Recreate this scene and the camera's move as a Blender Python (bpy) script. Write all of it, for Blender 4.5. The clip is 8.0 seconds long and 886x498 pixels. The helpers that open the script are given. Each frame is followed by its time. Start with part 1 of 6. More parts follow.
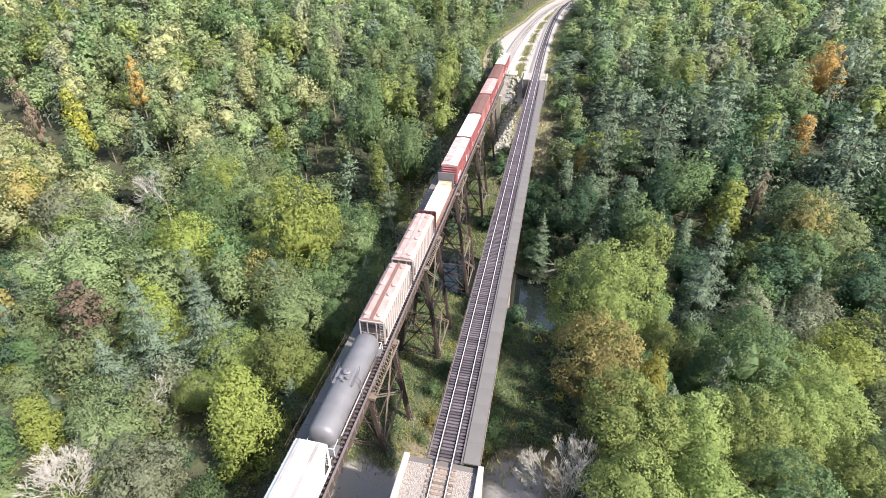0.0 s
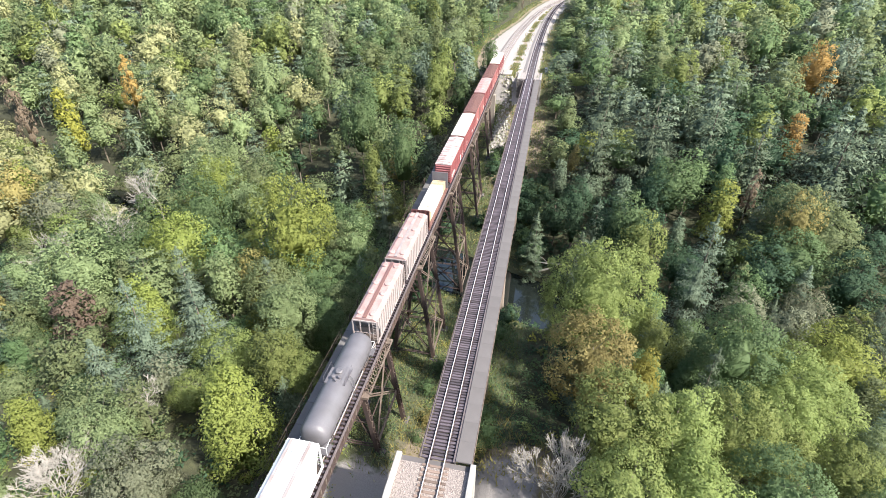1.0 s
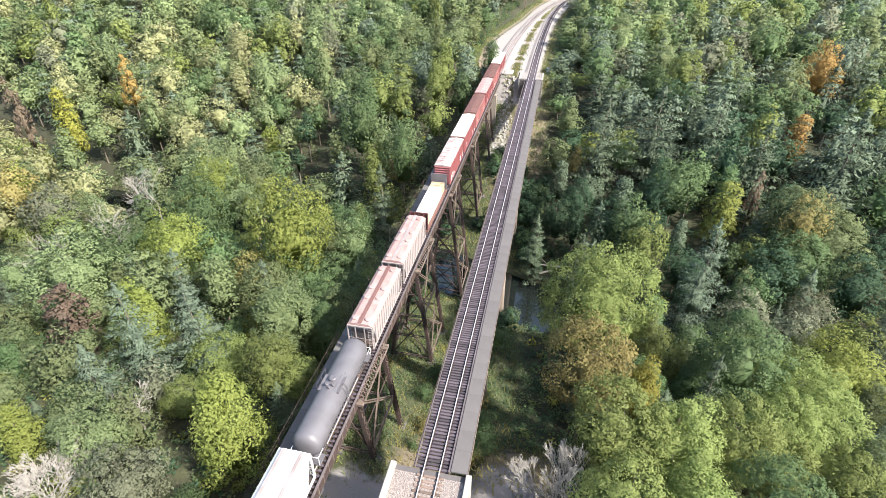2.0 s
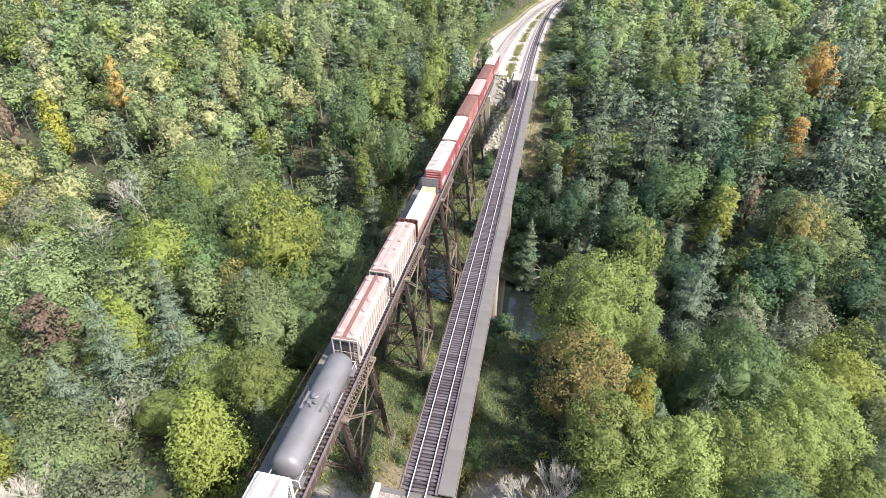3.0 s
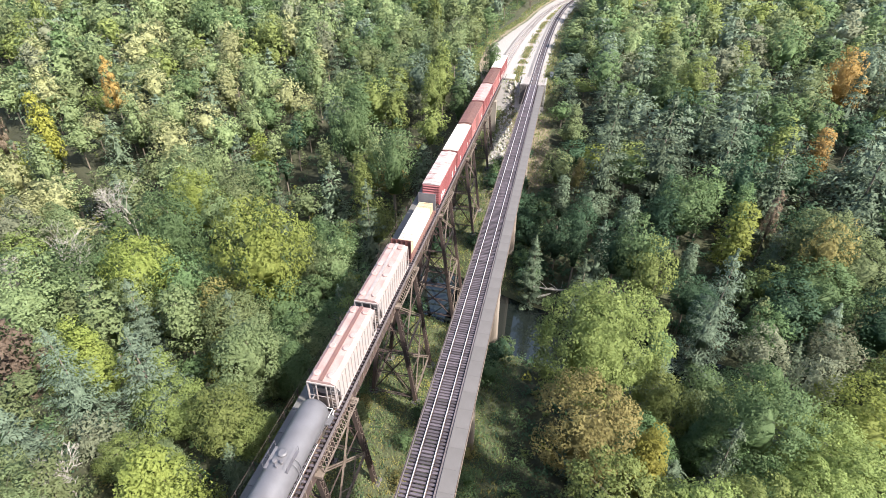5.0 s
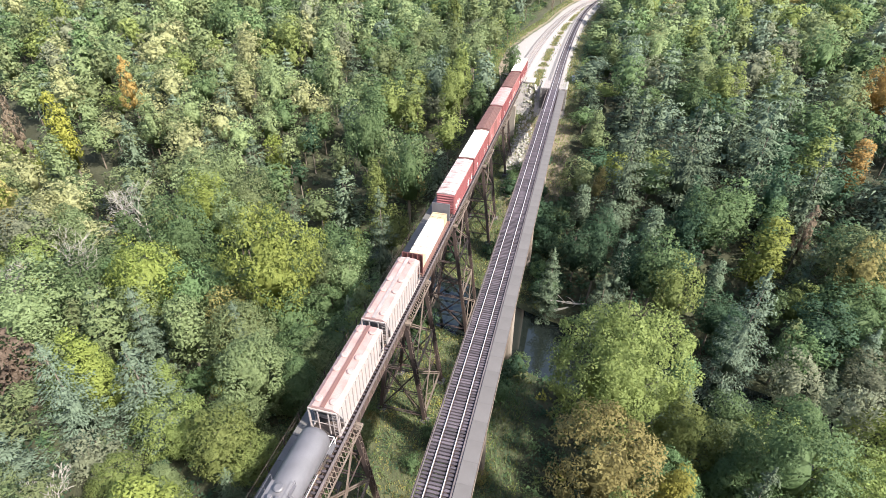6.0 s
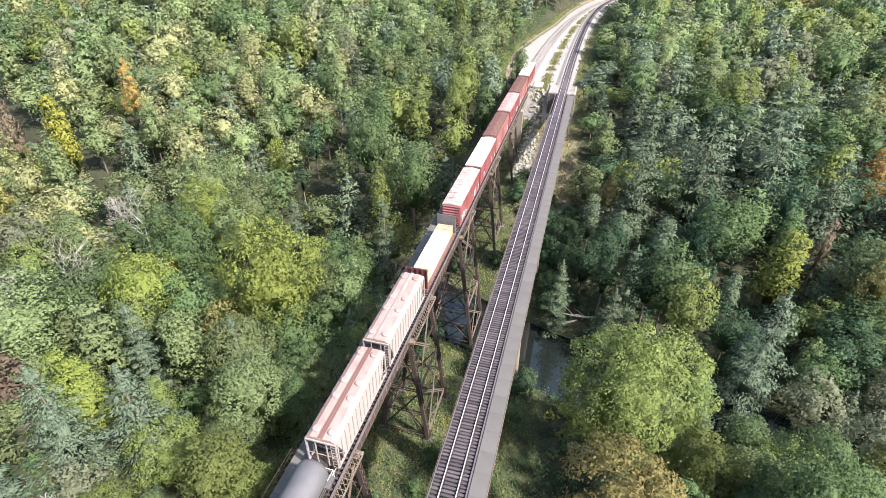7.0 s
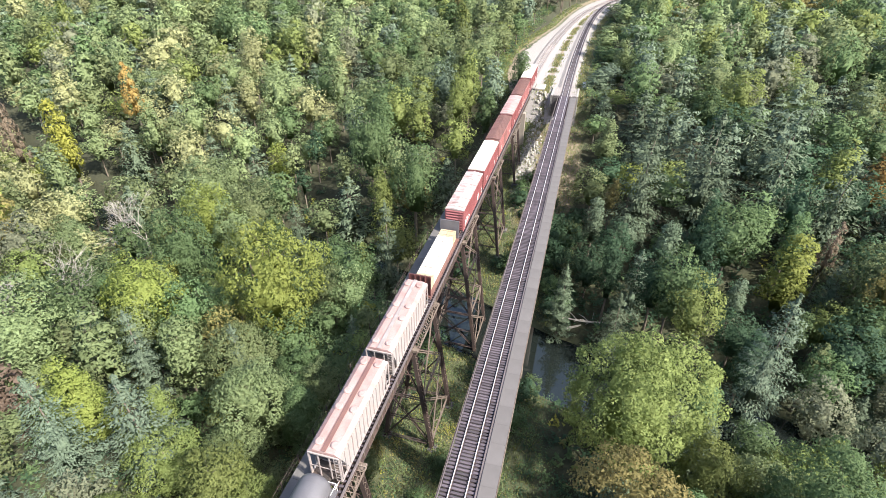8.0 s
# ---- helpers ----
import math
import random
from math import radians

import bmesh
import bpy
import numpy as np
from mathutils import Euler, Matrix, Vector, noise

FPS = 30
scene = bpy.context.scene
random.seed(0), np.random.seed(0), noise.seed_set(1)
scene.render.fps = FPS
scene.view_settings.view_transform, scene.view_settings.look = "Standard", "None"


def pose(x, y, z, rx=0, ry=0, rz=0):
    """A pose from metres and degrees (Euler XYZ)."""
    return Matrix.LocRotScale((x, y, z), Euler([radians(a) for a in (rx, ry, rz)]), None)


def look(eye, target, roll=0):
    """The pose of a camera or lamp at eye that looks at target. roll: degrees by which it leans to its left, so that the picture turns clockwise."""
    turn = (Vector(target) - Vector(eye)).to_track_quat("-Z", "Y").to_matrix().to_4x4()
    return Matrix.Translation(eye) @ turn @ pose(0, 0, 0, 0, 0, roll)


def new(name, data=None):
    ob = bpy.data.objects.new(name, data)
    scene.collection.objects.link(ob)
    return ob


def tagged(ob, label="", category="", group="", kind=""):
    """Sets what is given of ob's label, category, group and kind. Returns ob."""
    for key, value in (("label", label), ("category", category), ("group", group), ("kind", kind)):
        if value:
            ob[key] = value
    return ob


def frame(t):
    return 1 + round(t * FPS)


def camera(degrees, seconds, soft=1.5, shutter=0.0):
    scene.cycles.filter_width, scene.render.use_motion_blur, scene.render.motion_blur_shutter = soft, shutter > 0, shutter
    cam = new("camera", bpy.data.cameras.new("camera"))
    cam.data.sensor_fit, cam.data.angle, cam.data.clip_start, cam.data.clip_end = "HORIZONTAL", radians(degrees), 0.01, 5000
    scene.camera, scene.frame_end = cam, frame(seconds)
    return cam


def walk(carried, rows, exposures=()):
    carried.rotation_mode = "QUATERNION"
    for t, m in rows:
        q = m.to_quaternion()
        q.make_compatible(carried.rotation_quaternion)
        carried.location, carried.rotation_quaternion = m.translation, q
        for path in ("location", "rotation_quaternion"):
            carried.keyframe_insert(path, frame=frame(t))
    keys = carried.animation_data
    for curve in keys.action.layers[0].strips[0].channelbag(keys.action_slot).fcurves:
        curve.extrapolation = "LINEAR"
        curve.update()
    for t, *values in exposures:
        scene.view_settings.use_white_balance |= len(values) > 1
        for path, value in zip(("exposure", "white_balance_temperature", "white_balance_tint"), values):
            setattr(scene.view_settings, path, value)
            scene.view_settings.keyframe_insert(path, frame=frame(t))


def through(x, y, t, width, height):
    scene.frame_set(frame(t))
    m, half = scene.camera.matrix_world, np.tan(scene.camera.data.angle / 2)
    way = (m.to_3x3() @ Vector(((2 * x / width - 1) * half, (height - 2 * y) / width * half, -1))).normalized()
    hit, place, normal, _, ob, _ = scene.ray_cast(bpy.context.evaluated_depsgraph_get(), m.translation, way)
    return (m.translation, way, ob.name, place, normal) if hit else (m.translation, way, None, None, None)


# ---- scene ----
cam = camera(82.0, 8.0, soft=0.5)
PATH = [
    (0, (0.100, -0.250, 44.155), (-3.56, 16.12, 33.27), 0.2),
    (0.5, (0.298, -0.332, 44.142), (-3.32, 16.05, 33.24), 0.2),
    (1, (0.536, -0.237, 44.117), (-2.98, 16.16, 33.22), 0.3),
    (1.5, (0.736, 0.269, 44.086), (-2.92, 16.62, 33.18), 0.2),
    (3, (1.362, 3.590, 44.005), (-2.11, 19.97, 33.06), 0.4),
    (3.5, (1.608, 5.227, 43.992), (-1.92, 21.59, 33.04), 0.4),
    (4, (1.818, 7.104, 43.970), (-1.72, 23.44, 33.00), 0.5),
    (4.5, (1.892, 9.025, 43.916), (-1.69, 25.34, 32.93), 0.5),
    (6, (1.322, 14.802, 43.763), (-3.11, 30.90, 32.74), 0.4),
    (6.5, (0.773, 16.549, 43.754), (-3.77, 32.62, 32.74), 0.5),
    (7, (0.189, 17.988, 43.824), (-4.40, 34.06, 32.83), 0.5),
    (7.5, (-0.219, 18.768, 43.884), (-4.83, 34.86, 32.92), 0.4),
    (8, (-0.459, 18.990, 43.932), (-5.09, 35.07, 32.97), 0.3),
]
walk(cam, [(t, look(eye, target, roll)) for t, eye, target, roll in PATH])

# ---------------------------------------------------------------- light
world = bpy.data.worlds.new("world")
scene.world = world
world.use_nodes = True
SUN_AZ, SUN_EL = 110.0, 45.0       # degrees clockwise from +Y, and above the horizon
wn = world.node_tree.nodes
sky = wn.new("ShaderNodeTexSky")
sky.sky_type = "NISHITA"
sky.sun_disc = False
sky.sun_elevation = radians(SUN_EL)
sky.sun_rotation = radians(SUN_AZ)
sky.air_density, sky.dust_density, sky.ozone_density = 1.0, 2.5, 1.0
wn["Background"].inputs["Strength"].default_value = 0.15
world.node_tree.links.new(sky.outputs[0], wn["Background"].inputs[0])
sun_data = bpy.data.lights.new("sun", "SUN")
sun_data.energy, sun_data.angle, sun_data.color = 5.0, radians(2.0), (1.0, 0.95, 0.86)
sun = new("sun", sun_data)
sun_dir = Vector((math.sin(radians(SUN_AZ)) * math.cos(radians(SUN_EL)), math.cos(radians(SUN_AZ)) * math.cos(radians(SUN_EL)), math.sin(radians(SUN_EL))))
sun.matrix_world = look(sun_dir * 300, (0, 0, 0))
scene.view_settings.exposure = 1.36


# ---------------------------------------------------------------- materials
class Nodes:
    """Short hand for building one node material."""

    def __init__(self, name):
        self.mat = bpy.data.materials.new(name)
        self.mat.use_nodes = True
        self.n, self.l = self.mat.node_tree.nodes, self.mat.node_tree.links
        self.bsdf = self.n["Principled BSDF"]
        self.out = self.n["Material Output"]

    def node(self, kind, **values):
        nd = self.n.new(kind)
        for k, v in values.items():
            nd.inputs[k.replace("_", " ")].default_value = v
        return nd

    def link(self, a, b):
        self.l.new(a, b)

    def coords(self, scale=(1, 1, 1)):
        c = self.n.new("ShaderNodeTexCoord")
        m = self.node("ShaderNodeMapping")
        m.inputs["Scale"].default_value = scale
        self.link(c.outputs["Object"], m.inputs["Vector"])
        return m.outputs["Vector"]

    def noise(self, scale, detail=4.0, rough=0.6, vec=None):
        nd = self.node("ShaderNodeTexNoise", Scale=scale, Detail=detail, Roughness=rough)
        if vec is not None:
            self.link(vec, nd.inputs["Vector"])
        return nd.outputs["Fac"]

    def ramp(self, fac, stops):
        nd = self.n.new("ShaderNodeValToRGB")
        el = nd.color_ramp.elements
        while len(el) < len(stops):
            el.new(0.5)
        for e, (p, c) in zip(el, stops):
            e.position, e.color = p, (*c, 1)
        self.link(fac, nd.inputs["Fac"])
        return nd.outputs["Color"]

    def mix(self, fac, a, b, mode="MIX"):
        nd = self.n.new("ShaderNodeMix")
        nd.data_type, nd.blend_type = "RGBA", mode
        for sock, v in ((nd.inputs[0], fac), (nd.inputs[6], a), (nd.inputs[7], b)):
            if isinstance(v, (int, float)):
                sock.default_value = v
            elif isinstance(v, tuple):
                sock.default_value = (*v, 1)
            else:
                self.link(v, sock)
        return nd.outputs[2]

    def bump(self, height, strength, distance):
        nd = self.node("ShaderNodeBump", Strength=strength, Distance=distance)
        self.link(height, nd.inputs["Height"])
        self.link(nd.outputs["Normal"], self.bsdf.inputs["Normal"])

    def done(self, colour, roughness=0.7, metal=0.0):
        if isinstance(colour, tuple):
            self.bsdf.inputs["Base Color"].default_value = (*colour, 1)
        else:
            self.link(colour, self.bsdf.inputs["Base Color"])
        self.bsdf.inputs["Roughness"].default_value = roughness
        self.bsdf.inputs["Metallic"].default_value = metal
        return self.mat


def worn(name, base, stain, amount=0.5, fine=6.0, coarse=0.6, rough=0.7, metal=0.0, bump=0.1, stretch=(1, 1, 1), vary=0.0):
    """A surface of one base colour with blotches of stain at two scales, grain and slight relief."""
    m = Nodes(name)
    v = m.coords(stretch)
    big = m.ramp(m.noise(coarse, 3, 0.55, v), [(0.5 - 0.35 * amount, (0, 0, 0)), (0.85 - 0.2 * amount, (1, 1, 1))])
    fin = m.noise(fine, 5, 0.7, v)
    col = m.mix(big, base, stain)
    dark = tuple(c * 0.72 for c in base)
    col = m.mix(m.ramp(fin, [(0.4, (0, 0, 0)), (0.75, (1, 1, 1))]), col, m.mix(0.5, col, dark))
    if vary:
        info = m.n.new("ShaderNodeObjectInfo")
        hs = m.node("ShaderNodeHueSaturation")
        mr = m.node("ShaderNodeMapRange", To_Min=1 - vary, To_Max=1 + vary)
        m.link(info.outputs["Random"], mr.inputs["Value"])
        m.link(mr.outputs[0], hs.inputs["Value"])
        m.link(col, hs.inputs["Color"])
        col = hs.outputs["Color"]
    m.bump(fin, bump, 0.02)
    return m.done(col, rough, metal)


LEAF_TINT = (1.01, 1.04, 1.11)


def foliage(name, base, tip, through=0.5, spread=0.06):
    """Leaves: each clump a little different, each tree a little different, light passing through."""
    base, tip = tuple(np.multiply(base, LEAF_TINT)), tuple(np.multiply(tip, LEAF_TINT))
    m = Nodes(name)
    geo = m.n.new("ShaderNodeNewGeometry")
    info = m.n.new("ShaderNodeObjectInfo")
    each = m.node("ShaderNodeMapRange", To_Min=0.25, To_Max=0.75)
    m.link(geo.outputs["Random Per Island"], each.inputs["Value"])
    col = m.mix(each.outputs[0], base, tip)
    v = m.coords()
    patch = m.ramp(m.noise(0.22, 2, 0.5, v), [(0.35, (0, 0, 0)), (0.7, (1, 1, 1))])
    col = m.mix(patch, col, m.mix(0.6, col, tip))
    fine = m.noise(3.2, 3, 0.65, v)
    col = m.mix(m.ramp(fine, [(0.38, (0, 0, 0)), (0.62, (1, 1, 1))]), m.mix(0.28, col, tuple(c * 0.55 for c in base)), col)
    m.bump(fine, 0.4, 0.2)
    hs = m.node("ShaderNodeHueSaturation")
    a = m.node("ShaderNodeMapRange", To_Min=0.5 - spread * 0.22, To_Max=0.5 + spread * 0.10)
    b = m.node("ShaderNodeMapRange", To_Min=0.78, To_Max=1.2)
    m.link(info.outputs["Random"], a.inputs["Value"])
    m.link(info.outputs["Random"], b.inputs["Value"])
    m.link(a.outputs[0], hs.inputs["Hue"])
    # random difference between far crowns, plus haze and shade painted into their colour
    tone_haze_shade = m.n.new("ShaderNodeAttribute")
    tone_haze_shade.attribute_name = "tone_haze_shade"
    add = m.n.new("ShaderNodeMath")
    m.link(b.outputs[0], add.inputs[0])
    m.link(tone_haze_shade.outputs["Fac"], add.inputs[1])
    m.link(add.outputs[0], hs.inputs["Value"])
    m.link(col, hs.inputs["Color"])
    m.done(hs.outputs["Color"], 0.62)
    m.bsdf.inputs["Specular IOR Level"].default_value = 0.155
    tr = m.n.new("ShaderNodeBsdfTranslucent")
    m.link(hs.outputs["Color"], tr.inputs["Color"])
    mx = m.n.new("ShaderNodeMixShader")
    mx.inputs[0].default_value = through
    m.link(m.bsdf.outputs[0], mx.inputs[1])
    m.link(tr.outputs[0], mx.inputs[2])
    m.link(mx.outputs[0], m.out.inputs["Surface"])
    return m.mat


LEAF = {
    "green": foliage("leaf_green", (0.081, 0.135, 0.052), (0.162, 0.228, 0.100)),
    "fresh": foliage("leaf_fresh", (0.142, 0.182, 0.054), (0.262, 0.306, 0.100)),
    "lime": foliage("leaf_lime", (0.158, 0.195, 0.046), (0.285, 0.312, 0.082)),
    "olive": foliage("leaf_olive", (0.122, 0.156, 0.066), (0.225, 0.262, 0.120)),
    # pale green leaves; on the far slopes their paleness paints in haze
    "pale": foliage("leaf_pale_and_haze", (0.150, 0.198, 0.085), (0.265, 0.325, 0.150)),
    # dark green; also the painted shade of the right bank and the lane
    "deep": foliage("leaf_deep_and_shade", (0.040, 0.078, 0.043), (0.080, 0.132, 0.070)),
    "yellow": foliage("leaf_yellow_green", (0.215, 0.220, 0.045), (0.370, 0.350, 0.075)),
    "pine": foliage("needle_blue_green", (0.088, 0.122, 0.080), (0.182, 0.232, 0.150), 0.3),
    "fir": foliage("needle_green", (0.070, 0.100, 0.060), (0.148, 0.186, 0.112), 0.3),
    "orange": foliage("leaf_orange", (0.300, 0.190, 0.060), (0.470, 0.325, 0.110)),
    "rust": foliage("leaf_rust", (0.150, 0.115, 0.080), (0.240, 0.178, 0.122)),
    "red": foliage("leaf_red", (0.200, 0.065, 0.045), (0.300, 0.110, 0.070)),
    "straw": foliage("leaf_straw", (0.225, 0.235, 0.110), (0.355, 0.360, 0.175)),
    "hay": foliage("leaf_hay", (0.215, 0.175, 0.095), (0.330, 0.270, 0.150), 0.25),
    "tan": foliage("leaf_tan", (0.215, 0.202, 0.068), (0.362, 0.310, 0.115)),
    "grey": foliage("leaf_grey", (0.155, 0.170, 0.100), (0.250, 0.262, 0.165)),
}
BARK = worn("bark", (0.115, 0.090, 0.068), (0.19, 0.165, 0.135), 0.5, 9, 1.5, 0.9, bump=0.5, stretch=(1, 1, 0.25))
BARE = worn("bare_wood", (0.36, 0.335, 0.30), (0.24, 0.22, 0.195), 0.5, 9, 1.5, 0.85, bump=0.4, stretch=(1, 1, 0.3))

STEEL = worn("rusted_steel", (0.044, 0.032, 0.031), (0.092, 0.058, 0.047), 0.55, 7, 0.5, 0.75, 0.15, 0.25)
STEEL_PALE = worn("pale_rusted_steel", (0.165, 0.132, 0.108), (0.080, 0.052, 0.042), 0.5, 7, 0.7, 0.75, 0.1, 0.25)
GIRDER = worn("rusted_girder", (0.043, 0.029, 0.027), (0.080, 0.050, 0.040), 0.5, 6, 0.35, 0.75, 0.1, 0.2, vary=0.1)
RAIL = worn("rail_steel", (0.13, 0.085, 0.065), (0.20, 0.13, 0.10), 0.4, 12, 1, 0.6, 0.4)
RAILHEAD = worn("rail_head", (0.70, 0.69, 0.72), (0.58, 0.57, 0.60), 0.4, 20, 0.6, 0.40, 0.5, 0.02)
TIE = worn("creosoted_tie", (0.045, 0.038, 0.050), (0.092, 0.072, 0.082), 0.5, 14, 1.1, 0.85, bump=0.35, stretch=(0.25, 1, 1), vary=0.4)
TIE_OLD = worn("weathered_tie", (0.125, 0.088, 0.072), (0.200, 0.150, 0.125), 0.5, 14, 1.1, 0.9, bump=0.4, stretch=(0.25, 1, 1), vary=0.3)
CONCRETE = worn("weathered_concrete", (0.108, 0.099, 0.098), (0.070, 0.062, 0.061), 0.5, 11, 0.3, 0.85, bump=0.2, vary=0.06)
CONCRETE_PALE = worn("pale_concrete", (0.30, 0.285, 0.265), (0.20, 0.18, 0.165), 0.4, 9, 0.6, 0.85, bump=0.2)
PIER = worn("stained_pier_concrete", (0.27, 0.235, 0.20), (0.15, 0.112, 0.088), 0.6, 6, 0.25, 0.88, bump=0.3, stretch=(1, 1, 0.3))
WALKWAY = worn("grey_walkway_boards", (0.125, 0.118, 0.114), (0.08, 0.072, 0.068), 0.5, 12, 0.7, 0.85, bump=0.25, vary=0.15)
TIMBER = worn("guard_timber", (0.115, 0.095, 0.100), (0.075, 0.06, 0.06), 0.5, 12, 0.8, 0.85, bump=0.3)


def ballast(name, base, dark, size=9.0):
    m = Nodes(name)
    v = m.coords()
    vo = m.node("ShaderNodeTexVoronoi", Scale=size)
    m.link(v, vo.inputs["Vector"])
    sep = m.n.new("ShaderNodeSeparateColor")
    m.link(vo.outputs["Color"], sep.inputs[0])
    col = m.mix(sep.outputs[0], dark, base)
    col = m.mix(m.ramp(m.noise(0.35, 4, 0.6, v), [(0.35, (0, 0, 0)), (0.75, (1, 1, 1))]), col, m.mix(0.55, col, tuple(c * 0.7 for c in base)))
    m.bump(vo.outputs["Distance"], 0.9, 0.08)
    return m.done(col, 0.9)


BALLAST = ballast("pale_ballast", (0.285, 0.245, 0.222), (0.140, 0.115, 0.107), 9.0)
BALLAST_GREY = ballast("grey_ballast", (0.315, 0.285, 0.275), (0.180, 0.160, 0.153), 8.0)
ROCK = worn("riprap_stone", (0.33, 0.315, 0.285), (0.20, 0.185, 0.165), 0.5, 5, 0.8, 0.9, bump=0.6, vary=0.3)


def ground_material():
    """Leaf litter and soil, grass where trees stand back, pale dry soil by the bridge ends."""
    m = Nodes("forest_floor")
    v = m.coords()
    litter = m.mix(m.noise(2.2, 6, 0.7, v), (0.012, 0.018, 0.008), (0.060, 0.058, 0.030))
    grass = m.mix(m.noise(3.0, 6, 0.75, v), (0.022, 0.036, 0.013), (0.112, 0.112, 0.054))
    dry = m.mix(m.noise(4.0, 6, 0.75, v), (0.13, 0.105, 0.070), (0.24, 0.195, 0.135))
    gravel = m.mix(m.noise(9.0, 6, 0.8, v), (0.185, 0.170, 0.164), (0.325, 0.300, 0.290))
    at = m.n.new("ShaderNodeVertexColor")
    at.layer_name = "cover"
    sep = m.n.new("ShaderNodeSeparateColor")
    m.link(at.outputs[0], sep.inputs[0])
    patchy = m.noise(0.5, 5, 0.65, v)

    def edge(sock):
        a = m.n.new("ShaderNodeMath")
        a.operation = "ADD"
        m.link(sock, a.inputs[0])
        m.link(patchy, a.inputs[1])
        return m.ramp(a.outputs[0], [(0.72, (0, 0, 0)), (0.98, (1, 1, 1))])

    col = m.mix(edge(sep.outputs[0]), litter, grass)
    col = m.mix(edge(sep.outputs[1]), col, dry)
    col = m.mix(edge(sep.outputs[2]), col, gravel)
    m.bump(m.noise(3.5, 6, 0.8, v), 0.8, 0.25)
    return m.done(col, 0.95)


GROUND = ground_material()


def water_material():
    m = Nodes("river_water")
    v = m.coords((1, 1, 1))
    m.bump(m.noise(0.9, 3, 0.6, v), 0.025, 0.05)
    m.bsdf.inputs["IOR"].default_value = 1.42
    m.bsdf.inputs["Specular IOR Level"].default_value = 1.0
    return m.done(m.mix(m.noise(0.15, 3, 0.5, v), (0.006, 0.009, 0.009), (0.012, 0.015, 0.013)), 0.02)


WATER = water_material()


# ---------------------------------------------------------------- mesh building
class Solid:
    """Gathers boxes, beams, tubes and plates, and turns them into one mesh."""

    def __init__(self):
        self.v, self.f, self.m = [], [], []

    def add(self, verts, faces, mat=0):
        o = len(self.v)
        self.v.extend(tuple(p) for p in verts)
        self.f.extend(tuple(o + i for i in f) for f in faces)
        self.m.extend([mat] * len(faces))
        return self

    def box(self, x0, x1, y0, y1, z0, z1, mat=0, c=0.0):
        """A box, with its upright and top edges cut off by c."""
        if c <= 0:
            vs = [(x, y, z) for z in (z0, z1) for x, y in ((x0, y0), (x1, y0), (x1, y1), (x0, y1))]
            return self.add(vs, [(3, 2, 1, 0), (4, 5, 6, 7), (0, 1, 5, 4), (1, 2, 6, 5), (2, 3, 7, 6), (3, 0, 4, 7)], mat)
        vs = [(x, y, z0) for x, y in ((x0, y0), (x1, y0), (x1, y1), (x0, y1))]
        vs += [(x, y, z1 - c) for x, y in ((x0, y0), (x1, y0), (x1, y1), (x0, y1))]
        vs += [(x, y, z1) for x, y in ((x0 + c, y0 + c), (x1 - c, y0 + c), (x1 - c, y1 - c), (x0 + c, y1 - c))]
        fs = [(3, 2, 1, 0), (8, 9, 10, 11)]
        for a in (0, 4):
            fs += [(a + i, a + (i + 1) % 4, a + 4 + (i + 1) % 4, a + 4 + i) for i in range(4)]
        return self.add(vs, fs, mat)

    def beam(self, p, q, w, h, up=(0, 0, 1), mat=0):
        """A straight bar of w by h from p to q."""
        p, q = Vector(p), Vector(q)
        d = (q - p).normalized()
        s = d.cross(Vector(up))
        if s.length < 1e-4:
            s = d.cross(Vector((0, 1, 0)))
        s.normalize()
        u = s.cross(d)
        vs = []
        for e in (p, q):
            vs += [e + s * a * w / 2 + u * b * h / 2 for a, b in ((-1, -1), (1, -1), (1, 1), (-1, 1))]
        return self.add(vs, [(0, 1, 2, 3), (7, 6, 5, 4), (0, 4, 5, 1), (1, 5, 6, 2), (2, 6, 7, 3), (3, 7, 4, 0)], mat)

    def tube(self, pts, radii, sides=8, mat=0, caps=True):
        pts = [Vector(p) for p in pts]
        rings = []
        o = len(self.v)
        for i, p in enumerate(pts):
            d = (pts[min(i + 1, len(pts) - 1)] - pts[max(i - 1, 0)]).normalized()
            s = d.cross(Vector((0, 0, 1)) if abs(d.z) < 0.9 else Vector((1, 0, 0))).normalized()
            u = s.cross(d)
            for k in range(sides):
                a = 2 * math.pi * k / sides
                self.v.append(tuple(p + (s * math.cos(a) + u * math.sin(a)) * radii[i]))
            rings.append([o + i * sides + k for k in range(sides)])
        for a, b in zip(rings, rings[1:]):
            for k in range(sides):
                self.f.append((a[k], a[(k + 1) % sides], b[(k + 1) % sides], b[k]))
                self.m.append(mat)
        if caps:
            self.f.append(tuple(rings[0][::-1]))
            self.f.append(tuple(rings[-1]))
            self.m += [mat, mat]
        return self

    def sweep(self, line, profile, mat=0, closed=True):
        """A profile of (side, up) points drawn along a level line of (x, y, z) points."""
        line = [Vector(p) for p in line]
        o, n = len(self.v), len(profile)
        for i, p in enumerate(line):
            d = line[min(i + 1, len(line) - 1)] - line[max(i - 1, 0)]
            d.z = 0
            d.normalize()
            s = Vector((d.y, -d.x, 0))
            self.v.extend(tuple(p + s * a + Vector((0, 0, b))) for a, b in profile)
        for i in range(len(line) - 1):
            for k in range(n if closed else n - 1):
                a, b = o + i * n + k, o + i * n + (k + 1) % n
                self.f.append((a, b, b + n, a + n))
                self.m.append(mat)
        if closed:
            self.f.append(tuple(o + k for k in range(n))[::-1])
            self.f.append(tuple(o + (len(line) - 1) * n + k for k in range(n)))
            self.m += [mat, mat]
        return self

